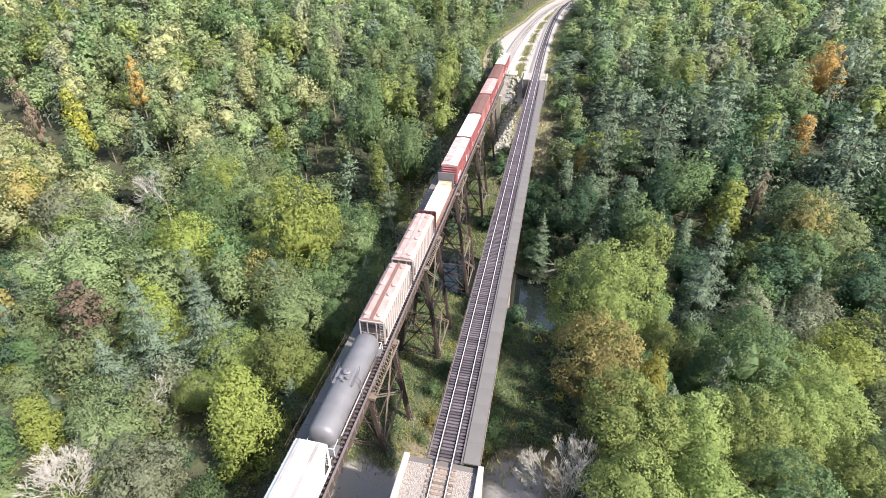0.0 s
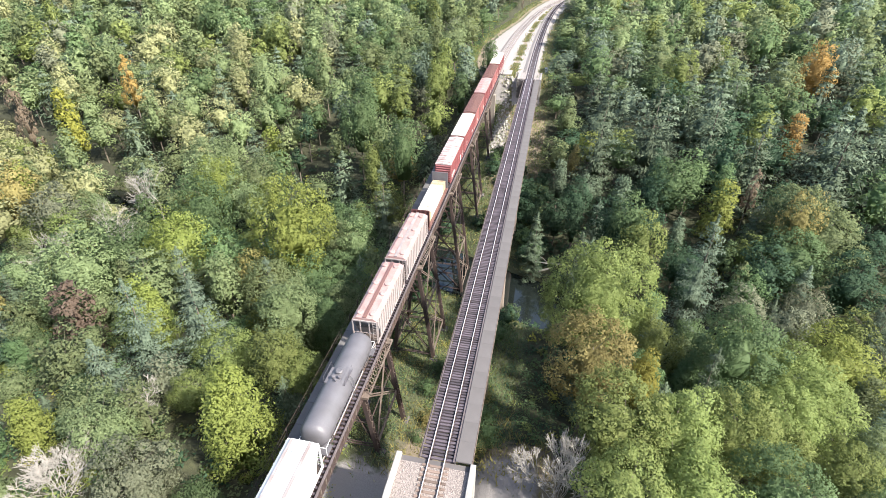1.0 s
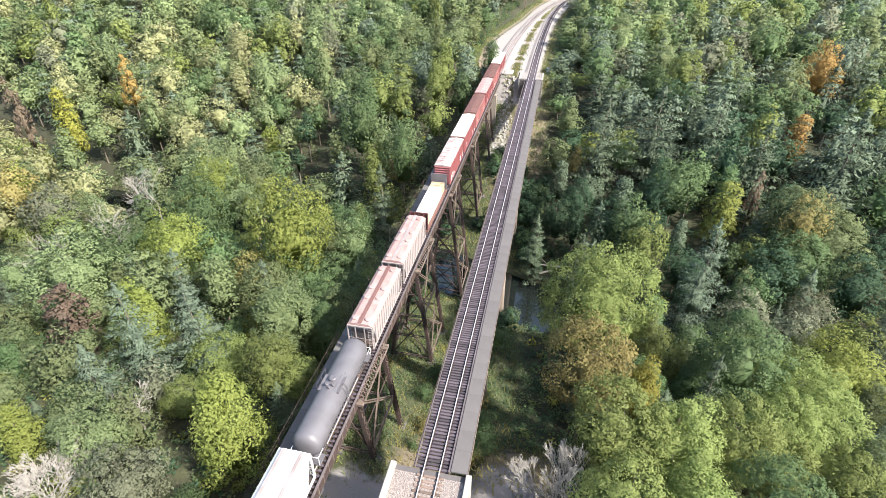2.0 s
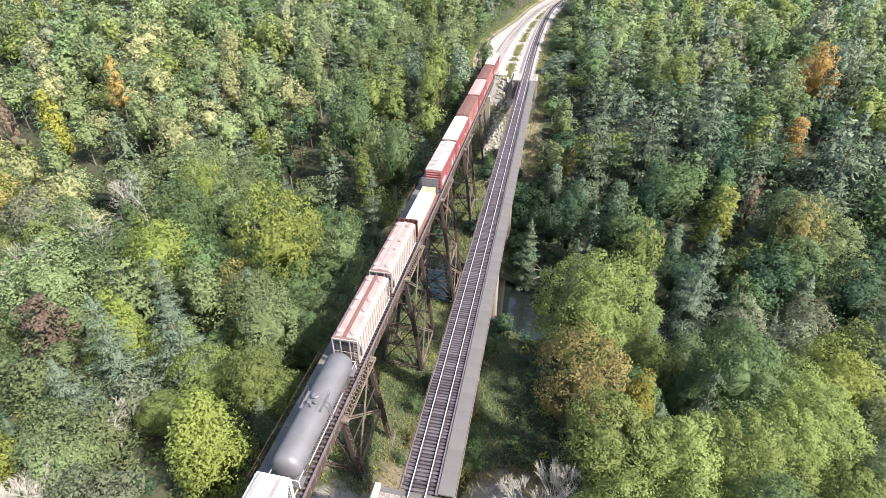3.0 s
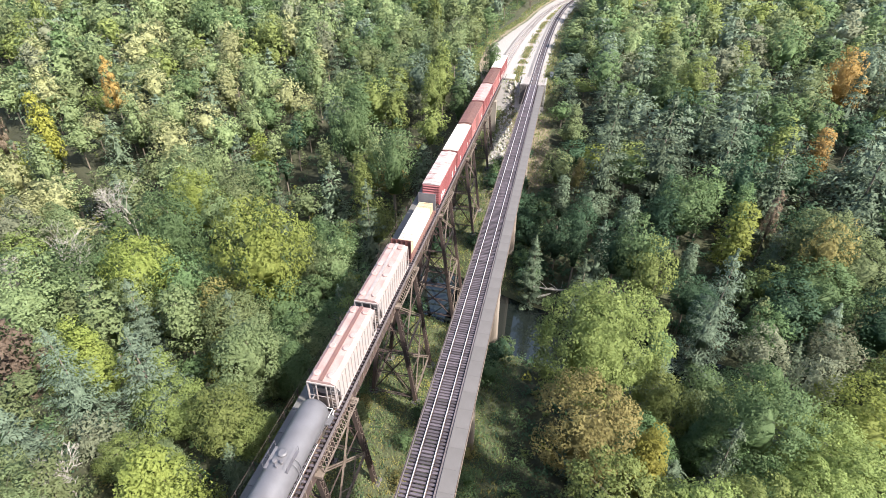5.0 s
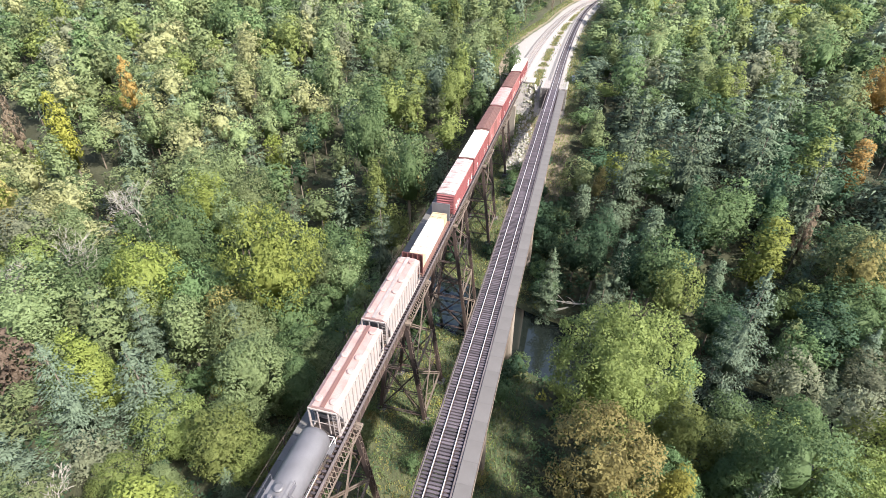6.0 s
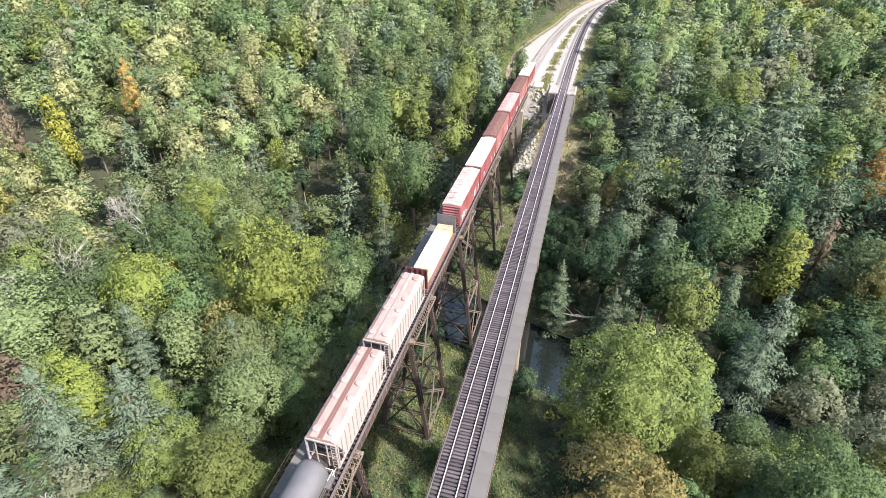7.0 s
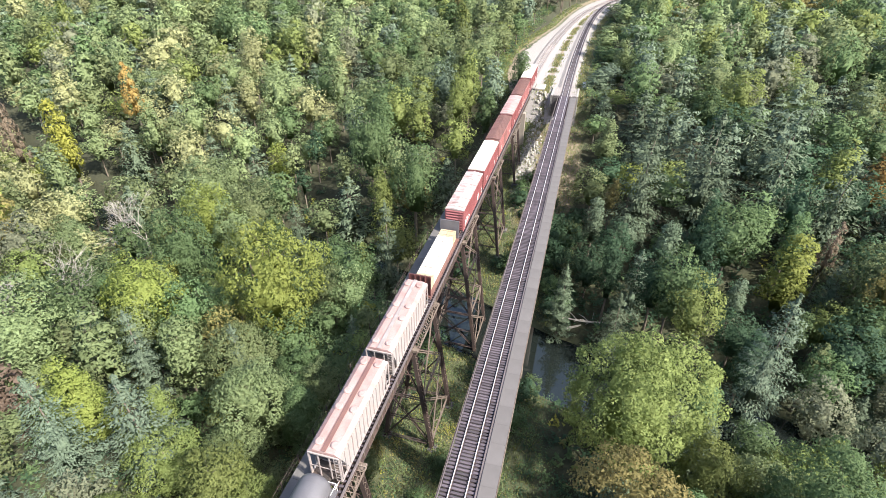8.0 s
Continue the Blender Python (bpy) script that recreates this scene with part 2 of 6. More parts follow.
    def mesh(self, name, mats, smooth=False):
        me = bpy.data.meshes.new(name)
        me.from_pydata(self.v, [], self.f)
        for mt in mats if isinstance(mats, (list, tuple)) else [mats]:
            me.materials.append(mt)
        me.polygons.foreach_set("material_index", self.m)
        if smooth:
            me.polygons.foreach_set("use_smooth", [True] * len(self.f))
        me.update()
        return me


def fix(me):
    """Turns all faces of a mesh outwards."""
    bm = bmesh.new()
    bm.from_mesh(me)
    bmesh.ops.recalc_face_normals(bm, faces=bm.faces)
    bm.to_mesh(me)
    bm.free()
    return me


def part(name, solid, material, parent, label="", smooth=False):
    me = solid if isinstance(solid, bpy.types.Mesh) else fix(solid.mesh(name, material, smooth))
    ob = new(name, me)
    ob.parent = parent
    if label:
        tagged(ob, label)
    return ob


def thing(name, m, label, category, group="", kind=""):
    ob = new(name)
    ob.matrix_world = m
    return tagged(ob, label, category, group, kind)


# ---------------------------------------------------------------- the lie of the land
ALONG = pose(0, 0, 0, 0, 0, 0.6)          # both bridges run along this frame's Y
LX, RX = -17.6, -6.0                       # middle of the trestle's track, and of the other one
L_END, R_NEAR, R_END = 178.0, 29.5, 172.5  # ends of the bridges
RIVER = [(-600, 240), (-200, 140), (-118, 114), (-70, 112), (-18, 97), (0, 90), (40, 80), (100, 62), (300, 20), (700, -60)]
FAR = [(0, -28), (6, -27), (11, -24.5), (30, -19), (45, -15), (70, -9), (110, -3), (180, 4), (300, 17), (500, 36), (900, 70), (4000, 90)]
NEAR = [(0, -28), (6, -27), (11, -25), (35, -20.5), (50, -15.5), (58, -12), (68, -8), (85, -5), (140, -1), (250, 3), (4000, 40)]


def interp(x, table):
    return np.interp(x, [a for a, b in table], [b for a, b in table])


def bend(y, right=False):
    """How far a track has bent to the right at y, beyond the straight."""
    b = np.maximum(0.0, np.asarray(y, float) - 190.0)
    return b * b / (5000.0 if right else 2000.0) + (b / 170.0) ** 6 * (3.0 if right else 2.0)


def bend_mid(y):
    return 0.5 * (bend(y) + bend(y, True))


def track_line(y0, y1, right=False, step=3.0):
    """Middle of a track in the ALONG frame."""
    return [((RX if right else LX) + float(bend(y, right)), float(y)) for y in np.arange(y0, y1 + 1e-6, step)]


def wobble(x, y):
    return 0.9 * np.sin(x * 0.071 + 1.3) * np.cos(y * 0.063) + 0.5 * np.sin(x * 0.19 + y * 0.14) + 0.25 * np.sin(x * 0.43 - y * 0.37 + 2.0)


def step01(t):
    t = np.clip(t, 0, 1)
    return t * t * (3 - 2 * t)


def ground_height(x, y):
    x, y = np.asarray(x, float), np.asarray(y, float)
    ry = interp(x, RIVER)
    d = (y - ry) * 0.95
    z = np.where(d > 0, interp(d, FAR), interp(-d, NEAR))
    z = z + wobble(x, y) * np.clip(np.abs(d) / 40.0, 0.1, 1.0)
    # rising woods on the left and right
    z = z + np.where(d > 0, 14 * step01((-x - 70) / 150), 0)
    c, s = math.cos(radians(0.6)), math.sin(radians(0.6))
    u, w = x * c + y * s, -x * s + y * c
    # the railway formation on the far side
    mid = 0.5 * (LX + RX) + bend_mid(w)
    off = np.abs(u - mid)
    shelf = 4.5 * ((u < mid) & (w < 300))
    bank = -0.75 - np.clip(off - 12.5 - shelf, 0, 40) * 0.5
    cut = -0.75 + np.clip(off - 13.0 - shelf, 0, 60) * 0.35
    form = np.where(z < -0.75, np.maximum(z, bank), np.minimum(z, cut))
    k = step01((w - 171.0) / 5.0)
    low = np.minimum(z, -9.0 + (w - 158.0) * 0.33)
    z = np.where((off < 20) & (w > 120) & (w <= 171), np.minimum(z, low + np.clip(off - 9, 0, 11)), z)
    z = z * (1 - k) + form * k
    # the rise beside the near abutment
    z = z + 7.0 * np.exp(-((x - 3.0) / 8.0) ** 4) * step01((58.0 - y) / 24.0) * step01((y - 2.0) / 12.0)
    # the approach banks on the near side
    for mx, end in ((LX, 24.0), (RX, 22.0)):
        off = np.abs(u - mx)
        bank = -0.75 - np.clip(off - 3.6, 0, 30) * 0.8 - np.clip(w - (end - 8.0), 0, 40) * 0.95
        z = np.maximum(z, bank)
    return z


def clear_of_trees(x, y):
    """True where no tree can stand."""
    c, s = math.cos(radians(0.6)), math.sin(radians(0.6))
    u, w = x * c + y * s, -x * s + y * c
    if w < 24:
        return -24 < u < 2
    if w < 175:
        wide = 4.0 if w < 60 else 2.0 if w < 118 else 6.0
        return -25.5 < u < -3.5 + wide
    m = 0.5 * (LX + RX) + float(bend_mid(w))
    return -float(np.interp(w, [175, 195, 225, 290], [18.0, 21.0, 20.5, 13.5])) < u - m < 14.5


def build_ground():
    xs = np.concatenate([np.linspace(-3500, -400, 12), np.arange(-380, -140, 10.0), np.arange(-140, -40, 4.0), np.arange(-40, 25, 1.25), np.arange(25, 100, 4.0), np.arange(100, 380, 10.0), np.linspace(400, 3500, 12)])
    ys = np.concatenate([np.linspace(-3000, -120, 10), np.arange(-100, 10, 6.0), np.arange(10, 180, 1.6), np.arange(180, 300, 4.0), np.arange(300, 640, 10.0), np.linspace(660, 4500, 14)])
    X, Y = np.meshgrid(xs, ys)
    Z = ground_height(X, Y)
    n, mrows = len(xs), len(ys)
    verts = np.stack([X, Y, Z], -1).reshape(-1, 3)
    i = np.arange(n * mrows).reshape(mrows, n)
    faces = np.stack([i[:-1, :-1], i[:-1, 1:], i[1:, 1:], i[1:, :-1]], -1).reshape(-1, 4)
    me = bpy.data.meshes.new("ground")
    me.from_pydata(verts.tolist(), [], faces.tolist())
    c, s = math.cos(radians(0.6)), math.sin(radians(0.6))
    U, W = X * c + Y * s, -X * s + Y * c
    grass = np.clip(step01((15.0 - np.abs(U + 11.5)) / 5.0) * (W < 176), 0, 1) * 0.8
    M = 0.5 * (LX + RX) + bend_mid(W)
    verge = (W > 172) * step01((15 - np.abs(U - M)) / 3.0)
    grass = np.maximum(grass, verge * 0.75)
    grass = np.maximum(grass, 0.30 * (W < 120))
    dry = np.exp(-((W - 40) / 7.0) ** 2 - ((U + 9.5) / 4.0) ** 2) * 0.8 + np.exp(-((W - 150) / 24.0) ** 2) * step01((U + 16) / 3.0) * step01((2.5 - U) / 3.0) * 0.75
    dry = np.maximum(dry, 0.85 * np.exp(-((W - 35) / 8.0) ** 4) * step01((U + 3.5) / 2.0) * step01((8.0 - U) / 3.0))
    lane = (W > 176) * (np.exp(-((U - M + 0.3) / 1.3) ** 2) + np.exp(-((U - M + np.interp(W, [178, 190, 225, 290], [11.5, 12.5, 17.5, 11.5])) / 1.6) ** 2) * 0.9 + np.exp(-((U - M - 10.0) / 1.6) ** 2) * 0.7)
    dry = np.maximum(dry, lane * 0.85)
    gravel = np.exp(-((W - 30) / 4.5) ** 2) * step01((14.0 - np.abs(U + 8)) / 5.0) * 0.9
    gravel = np.maximum(gravel, 0.9 * np.exp(-((W - 32) / 6.5) ** 4) * step01((U + 3.5) / 1.5) * step01((5.5 - U) / 3.0))
    gravel = np.maximum(gravel, np.exp(-((W - 148) / 16.0) ** 2) * step01((4.0 - np.abs(U + 13)) / 3.0) * 0.6)
    side = step01((np.interp(W, [178, 190, 225, 290], [10.0, 11.0, 16.0, 10.0]) + (U - M)) / 2.5) * (U < M) + step01((10.5 - (U - M)) / 2.0) * (U >= M)
    bedding = (W > 171) * side * (1 - 0.9 * np.exp(-((U - M + 0.3) / 1.3) ** 2))
    gravel = np.maximum(gravel, bedding)
    col = np.stack([grass, np.clip(dry, 0, 1), np.clip(gravel, 0, 1), np.ones_like(grass)], -1).reshape(-1, 4)
    at = me.color_attributes.new("cover", "FLOAT_COLOR", "POINT")
    at.data.foreach_set("color", col.ravel())
    me.polygons.foreach_set("use_smooth", [True] * len(me.polygons))
    me.materials.append(GROUND)
    tagged(new("ground", me), "sloping wooded valley ground with leaf litter, grass and dry soil", "ground", kind="structure")
    water = Solid()
    pts = [(x, float(interp(x, RIVER)), -26.2) for x in np.arange(-400, 300, 6.0)]
    water.sweep(pts, [(-15, 0), (15, 0)], closed=False)
    tagged(new("water", fix(water.mesh("water", WATER))), "still dark river reflecting sky and trees", "river", kind="structure")


build_ground()


# ---------------------------------------------------------------- tracks
RAIL_PROFILE = [(-0.07, -0.17), (0.07, -0.17), (0.07, -0.145), (0.015, -0.12), (0.015, -0.05), (0.036, -0.035), (0.036, -0.004), (-0.036, -0.004), (-0.036, -0.035), (-0.015, -0.05), (-0.015, -0.12), (-0.07, -0.145)]
HEAD_PROFILE = [(-0.042, -0.03), (0.042, -0.03), (0.040, 0.0), (-0.040, 0.0)]
GAUGE = 0.77      # half the distance between the rails' middles
TIE_STEP = 0.405


def offset_line(pts, off, z=0.0):
    out = []
    for i, p in enumerate(pts):
        a, b = pts[max(i - 1, 0)], pts[min(i + 1, len(pts) - 1)]
        dx, dy = b[0] - a[0], b[1] - a[1]
        n = math.hypot(dx, dy)
        out.append((p[0] + dy / n * off, p[1] - dx / n * off, z))
    return out


def rails(track, pts):
    for off in (-GAUGE, GAUGE):
        line = offset_line(pts, off)
        r = part("rail", Solid().sweep(line, RAIL_PROFILE), RAIL, track)
        part("railhead", Solid().sweep(line, HEAD_PROFILE), RAILHEAD, r, "worn shiny rail head")


def tie_mesh(length, mat, w=0.235, h=0.2):
    s = Solid().box(-length / 2, length / 2, -w / 2, w / 2, -h, 0, c=0.012)
    for e in (-1, 1):
        for k in (-GAUGE, GAUGE):
            s.box(k - 0.19, k + 0.19, -0.09, 0.09, 0, 0.014)
    return fix(s.mesh("tie", mat))


def build_track(name, right, y0, y1, label):
    """Ballasted track beyond a bridge: a bed, ties that sit in it, two rails."""
    pts = track_line(y0, y1, right, 2.5)
    tr = thing(name, ALONG, label, "railway track", "railway tracks", "structure")
    part("bed", Solid().sweep([(x, y, 0) for x, y in pts], [(-3.1, -0.85), (3.1, -0.85), (1.75, -0.24 if right else -0.177), (-1.75, -0.24 if right else -0.177)]), BALLAST_GREY, tr, "bed of grey ballast stone")
    rails(tr, pts)
    return tr, pts


def lay_ties(track, pts, mesh, step, limit):
    """Ties along a line; those past the limit are joined into one mesh."""
    ys = np.array([p[1] for p in pts])
    xs = np.array([p[0] for p in pts])
    rest, n, y = Solid(), 0, pts[0][1] + 0.2
    while y < pts[-1][1] - 0.2:
        x = float(np.interp(y, ys, xs))
        a = math.atan2(float(np.interp(y + 1, ys, xs)) - x, 1.0)
        if n < limit:
            o = part("tie", mesh, None, track)
            o.matrix_local = pose(x + random.uniform(-0.03, 0.03), y + random.uniform(-0.02, 0.02), -0.172 - random.uniform(0, 0.008), 0, 0, -math.degrees(a) + random.uniform(-0.5, 0.5))
        else:
            c, s = math.cos(a), math.sin(a)
            rest.beam((x - 1.3 * c, y + 1.3 * s, -0.272), (x + 1.3 * c, y - 1.3 * s, -0.272), 0.25, 0.19)
        n += 1
        y += step
    if rest.f:
        tagged(part("ties", rest, mesh.materials[0], track), kind="stuff")


# ---------------------------------------------------------------- the concrete-deck bridge
def build_girder_bridge():
    br = thing("girder_bridge", ALONG, "railway bridge with open timber ties and a grey concrete walkway", "bridge", "railway bridges", "structure")
    pts = [(RX, y) for y in np.linspace(R_NEAR, R_END, 49)]
    rails(br, pts)
    # plate girders under the rails
    for off in (-1.05, 1.05):
        g = Solid()
        x = RX + off
        g.box(x - 0.03, x + 0.03, R_NEAR, R_END, -2.5, -0.44)
        g.box(x - 0.24, x + 0.24, R_NEAR, R_END, -0.44, -0.40)
        g.box(x - 0.24, x + 0.24, R_NEAR, R_END, -2.54, -2.5)
        for y in np.arange(R_NEAR + 0.6, R_END, 1.7):
            g.box(x - 0.2, x + 0.2, y - 0.02, y + 0.02, -2.5, -0.44)
        part("girder", g, GIRDER, br, "dark rusted plate girder")
    frame_s = Solid()
    for y in np.arange(R_NEAR + 2, R_END - 2, 5.1):
        frame_s.beam((RX - 1.0, y, -0.7), (RX + 1.0, y, -2.3), 0.1, 0.1).beam((RX + 1.0, y, -0.7), (RX - 1.0, y, -2.3), 0.1, 0.1)
        frame_s.beam((RX - 1.0, y, -2.3), (RX + 1.0, y, -2.3), 0.12, 0.12)
    part("cross_frames", frame_s, STEEL, br)
    # timber curbs along both sides of the ties
    for off, w in ((-1.70, 0.10), (1.66, 0.18)):
        part("curb_timber", Solid().box(RX + off - w / 2, RX + off + w / 2, R_NEAR, R_END, -0.17, 0.0, c=0.015), TIMBER, br, "bolted timber guard along the tie ends")
    part("edge_angle", Solid().box(RX - 1.86, RX - 1.80, R_NEAR, R_END, -0.34, -0.10), STEEL_PALE, br)
    # walkway of precast slabs on brackets
    slab = fix(Solid().box(0, 1.58, 0, 2.38, -0.16, 0, c=0.004).mesh("slab", CONCRETE))
    y = R_NEAR + 0.05
    while y + 2.36 < R_END:
        o = part("slab", slab, None, br)
        o.matrix_local = pose(RX + 1.83, y, 0.10 + random.uniform(-0.003, 0.003))
        y += 2.386
    part("walkway_lip", Solid().box(RX + 1.76, RX + 1.825, R_NEAR, R_END, -0.3, 0.02), TIMBER, br)
    part("walkway_beam", Solid().box(RX + 3.16, RX + 3.36, R_NEAR, R_END, -0.62, -0.07), STEEL, br, "rusted edge beam under the walkway")
    for y in np.arange(R_NEAR + 1, R_END, 3.4):
        part("bracket", Solid().beam((RX + 1.1, y, -1.7), (RX + 3.2, y, -0.45), 0.1, 0.14).beam((RX + 1.1, y, -0.5), (RX + 3.2, y, -0.5), 0.1, 0.12), STEEL, br)
    part("pipe", Solid().tube([(RX + 3.45, R_NEAR, -0.35), (RX + 3.45, R_END, -0.35)], [0.05, 0.05], 6), STEEL_PALE, br, "pale pipe along the walkway's outer side")
    for y in (57.0, 84.0, 111.0, 138.0):
        gz = float(ground_height(RX, y)) - 1.0
        p = Solid()
        vs = []
        for z, a, b in ((gz, 2.25, 1.15), (-3.4, 1.95, 0.9)):
            ring = []
            for k in range(16):
                an = 2 * math.pi * k / 16
                ring.append((RX + 0.25 + a * math.copysign(abs(math.cos(an)) ** 0.35, math.cos(an)), y + b * math.copysign(abs(math.sin(an)) ** 0.5, math.sin(an)), z))
            vs += ring
        p.add(vs, [tuple(range(16))[::-1], tuple(range(16, 32))] + [(k, (k + 1) % 16, 16 + (k + 1) % 16, 16 + k) for k in range(16)])
        pier = part("pier", p, PIER, br, "tall stained concrete pier")
        part("pier_cap", Solid().box(RX - 2.1, RX + 2.75, y - 1.15, y + 1.15, -3.4, -2.56, c=0.06), CONCRETE_PALE, pier)
    # abutments
    for y0, y1, nm in ((17.0, R_NEAR, "near"), (R_END, R_END + 9.0, "far")):
        ab = part("abutment", Solid().box(RX - 3.9, RX + 3.7, y0, y1, -14.0 if nm == "near" else -12.0, -0.42), CONCRETE, br, "weathered concrete abutment")
        for sx, wd in ((RX - 4.05, 0.55), (RX + 3.3, 0.55)):
            part("wing_wall", Solid().box(sx, sx + wd, y0, y1 - 0.02, -12.0, 0.22 if nm == "near" else -0.12, c=0.05), CONCRETE_PALE, ab, "pale concrete wing wall")
        if nm == "far":
            part("ballast_fill", Solid().box(RX - 3.5, RX + 3.3, y0 + 0.6, y1, -0.42, -0.26), BALLAST_GREY, ab, "pale grey ballast stone level with the ties")
        else:
            part("ballast_fill", Solid().box(RX - 3.5, RX + 3.3, y0, y1 - 0.6, -0.42, -0.29), BALLAST, ab, "pale ballast stone between the walls")
            part("back_wall", Solid().box(RX - 3.5, RX + 3.3, y1 - 0.6, y1 - 0.02, -0.42, -0.33), CONCRETE, ab)
    return br


# ---------------------------------------------------------------- the steel trestle
TOWERS = (11.0, 37.2, 63.4, 89.6, 115.8, 142.0)   # near bent of each tower
TOWER_LONG = 9.0
BATTER = 1 / 7.8
TOP_Z = -2.3


def laced(s, p, q, width, depth, mat=0, step=0.55, pale=0):
    """A built-up strut: two flange bars with lacing between them, in the plane that faces sideways."""
    p, q = Vector(p), Vector(q)
    d = (q - p).normalized()
    side = Vector((0, 1, 0)) if abs(d.y) < 0.5 else Vector((0, 0, 1)).cross(d).normalized()
    if abs(d.y) >= 0.5:
        side = d.cross(Vector((1, 0, 0))).normalized()
    half = side * width / 2
    s.beam(p - half, q - half, 0.09, depth, side, mat)
    s.beam(p + half, q + half, 0.09, depth, side, mat)
    n = max(2, int((q - p).length / step))
    for i in range(n):
        a, b = p.lerp(q, i / n), p.lerp(q, (i + 1) / n)
        e = half if i % 2 else -half
        s.beam(a + e, b - e, 0.05, 0.02, side, pale)


def build_trestle():
    tr = thing("steel_trestle", ALONG, "tall rusted steel railway trestle on battered lattice towers", "bridge", "railway bridges", "structure")
    y0, y1 = 13.0, L_END
    spans = []
    last = y0
    for t in TOWERS:
        if t > last:
            spans.append((last, t, False))
        spans.append((max(t, y0), t + TOWER_LONG, True))
        last = t + TOWER_LONG
    spans.append((last, y1, False))
    for a, b, over in spans:
        depth = 1.35 if over else 2.0
        for off in (-1.15, 1.15):
            g = Solid()
            x = LX + off
            zt, zb = -0.44, -0.44 - depth
            g.box(x - 0.02, x + 0.02, a + 0.04, b - 0.04, zb, zt)
            g.box(x - 0.19, x + 0.19, a + 0.04, b - 0.04, zt - 0.03, zt)
            g.box(x - 0.19, x + 0.19, a + 0.04, b - 0.04, zb - 0.03, zb)
            n = max(3, int((b - a) / 1.15))
            for i in range(n + 1):
                y = a + 0.1 + (b - a - 0.2) * i / n
                g.box(x - 0.17, x + 0.17, y - 0.05, y + 0.05, zb, zt - 0.03, 1)
            part("girder", g, [GIRDER, STEEL_PALE], tr, "rusted plate girder with pale upright stiffeners")
        br = Solid()
        n = max(2, int((b - a) / 2.4))
        for i in range(n):
            u, v = a + (b - a) * i / n, a + (b - a) * (i + 1) / n
            br.beam((LX - 1.1, u, -1.0), (LX + 1.1, v, -1.0), 0.09, 0.09).beam((LX + 1.1, u, -1.0), (LX - 1.1, v, -1.0), 0.09, 0.09)
        part("girder_bracing", br, STEEL, tr)
    # towers
    for t in TOWERS[1:]:
        tower = part("tower", Solid().box(LX - 0.2, LX + 0.2, t - 0.2, t + 0.2, -2.6, -2.3), STEEL, tr, "braced lattice tower of four battered legs")
        feet = {}
        for y in (t, t + TOWER_LONG):
            for sd in (-1, 1):
                gz = float(ground_height(LX + sd * 3.5, y + 0.0))
                x_at = lambda z, sd=sd: LX + sd * (1.15 + (TOP_Z - z) * BATTER)
                foot = Vector((x_at(gz + 0.5), y, gz + 0.5))
                top = Vector((x_at(TOP_Z), y, TOP_Z))
                feet[(y, sd)] = foot
                leg = Solid()
                for e in (-0.30, 0.30):
                    leg.beam(top + Vector((0, e, 0)), foot + Vector((0, e, 0)), 0.52, 0.07, (0, 1, 0))
                leg.beam(top + Vector((-sd * 0.2, 0, 0)), foot + Vector((-sd * 0.2, 0, 0)), 0.62, 0.03, (1, 0, 0))
                n = int((top - foot).length / 0.5)
                for i in range(n):
                    p, q = top.lerp(foot, i / n), top.lerp(foot, (i + 1) / n)
                    e = 0.28 if i % 2 else -0.28
                    leg.beam(p + Vector((sd * 0.21, e, 0)), q + Vector((sd * 0.21, -e, 0)), 0.075, 0.02, (1, 0, 0), 1)
                part("leg", leg, [STEEL, STEEL_PALE], tower)
                part("footing", Solid().box(foot.x - 0.7, foot.x + 0.7, y - 0.7, y + 0.7, gz - 1.5, gz + 0.5, c=0.12), CONCRETE, tower, "square stone footing")
        # bents across the track, with a cap, and X bracing on all four sides
        low = max(f.z for f in feet.values())
        panels = max(1, round((TOP_Z - low) / 9.3))
        zs = [TOP_Z + (low + 0.2 - TOP_Z) * i / panels for i in range(panels + 1)]
        X = lambda z, sd: LX + sd * (1.15 + (TOP_Z - z) * BATTER)
        for y in (t, t + TOWER_LONG):
            part("bent_cap", Solid().box(LX - 1.75, LX + 1.75, y - 0.34, y + 0.34, TOP_Z - 0.5, TOP_Z + 0.25), STEEL, tower)
            part("shoe", Solid().box(LX + 0.95, LX + 1.95, y - 0.5, y + 0.5, TOP_Z + 0.05, TOP_Z + 0.45, c=0.05), STEEL_PALE, tower, "pale riveted bearing shoe")
            for za, zb in zip(zs, zs[1:]):
                b = Solid()
                laced(b, (X(za, -1), y, za - 0.3), (X(zb, 1), y, zb), 0.3, 0.1)
                laced(b, (X(za, 1), y, za - 0.3), (X(zb, -1), y, zb), 0.3, 0.1)
                part("cross_brace", b, STEEL, tower)
            for z in sorted(zs[1:] + [(p + q) / 2 for p, q in zip(zs, zs[1:])]):
                b = Solid()
                laced(b, (X(z, -1), y, z), (X(z, 1), y, z), 0.34, 0.12)
                part("strut", b, STEEL, tower)
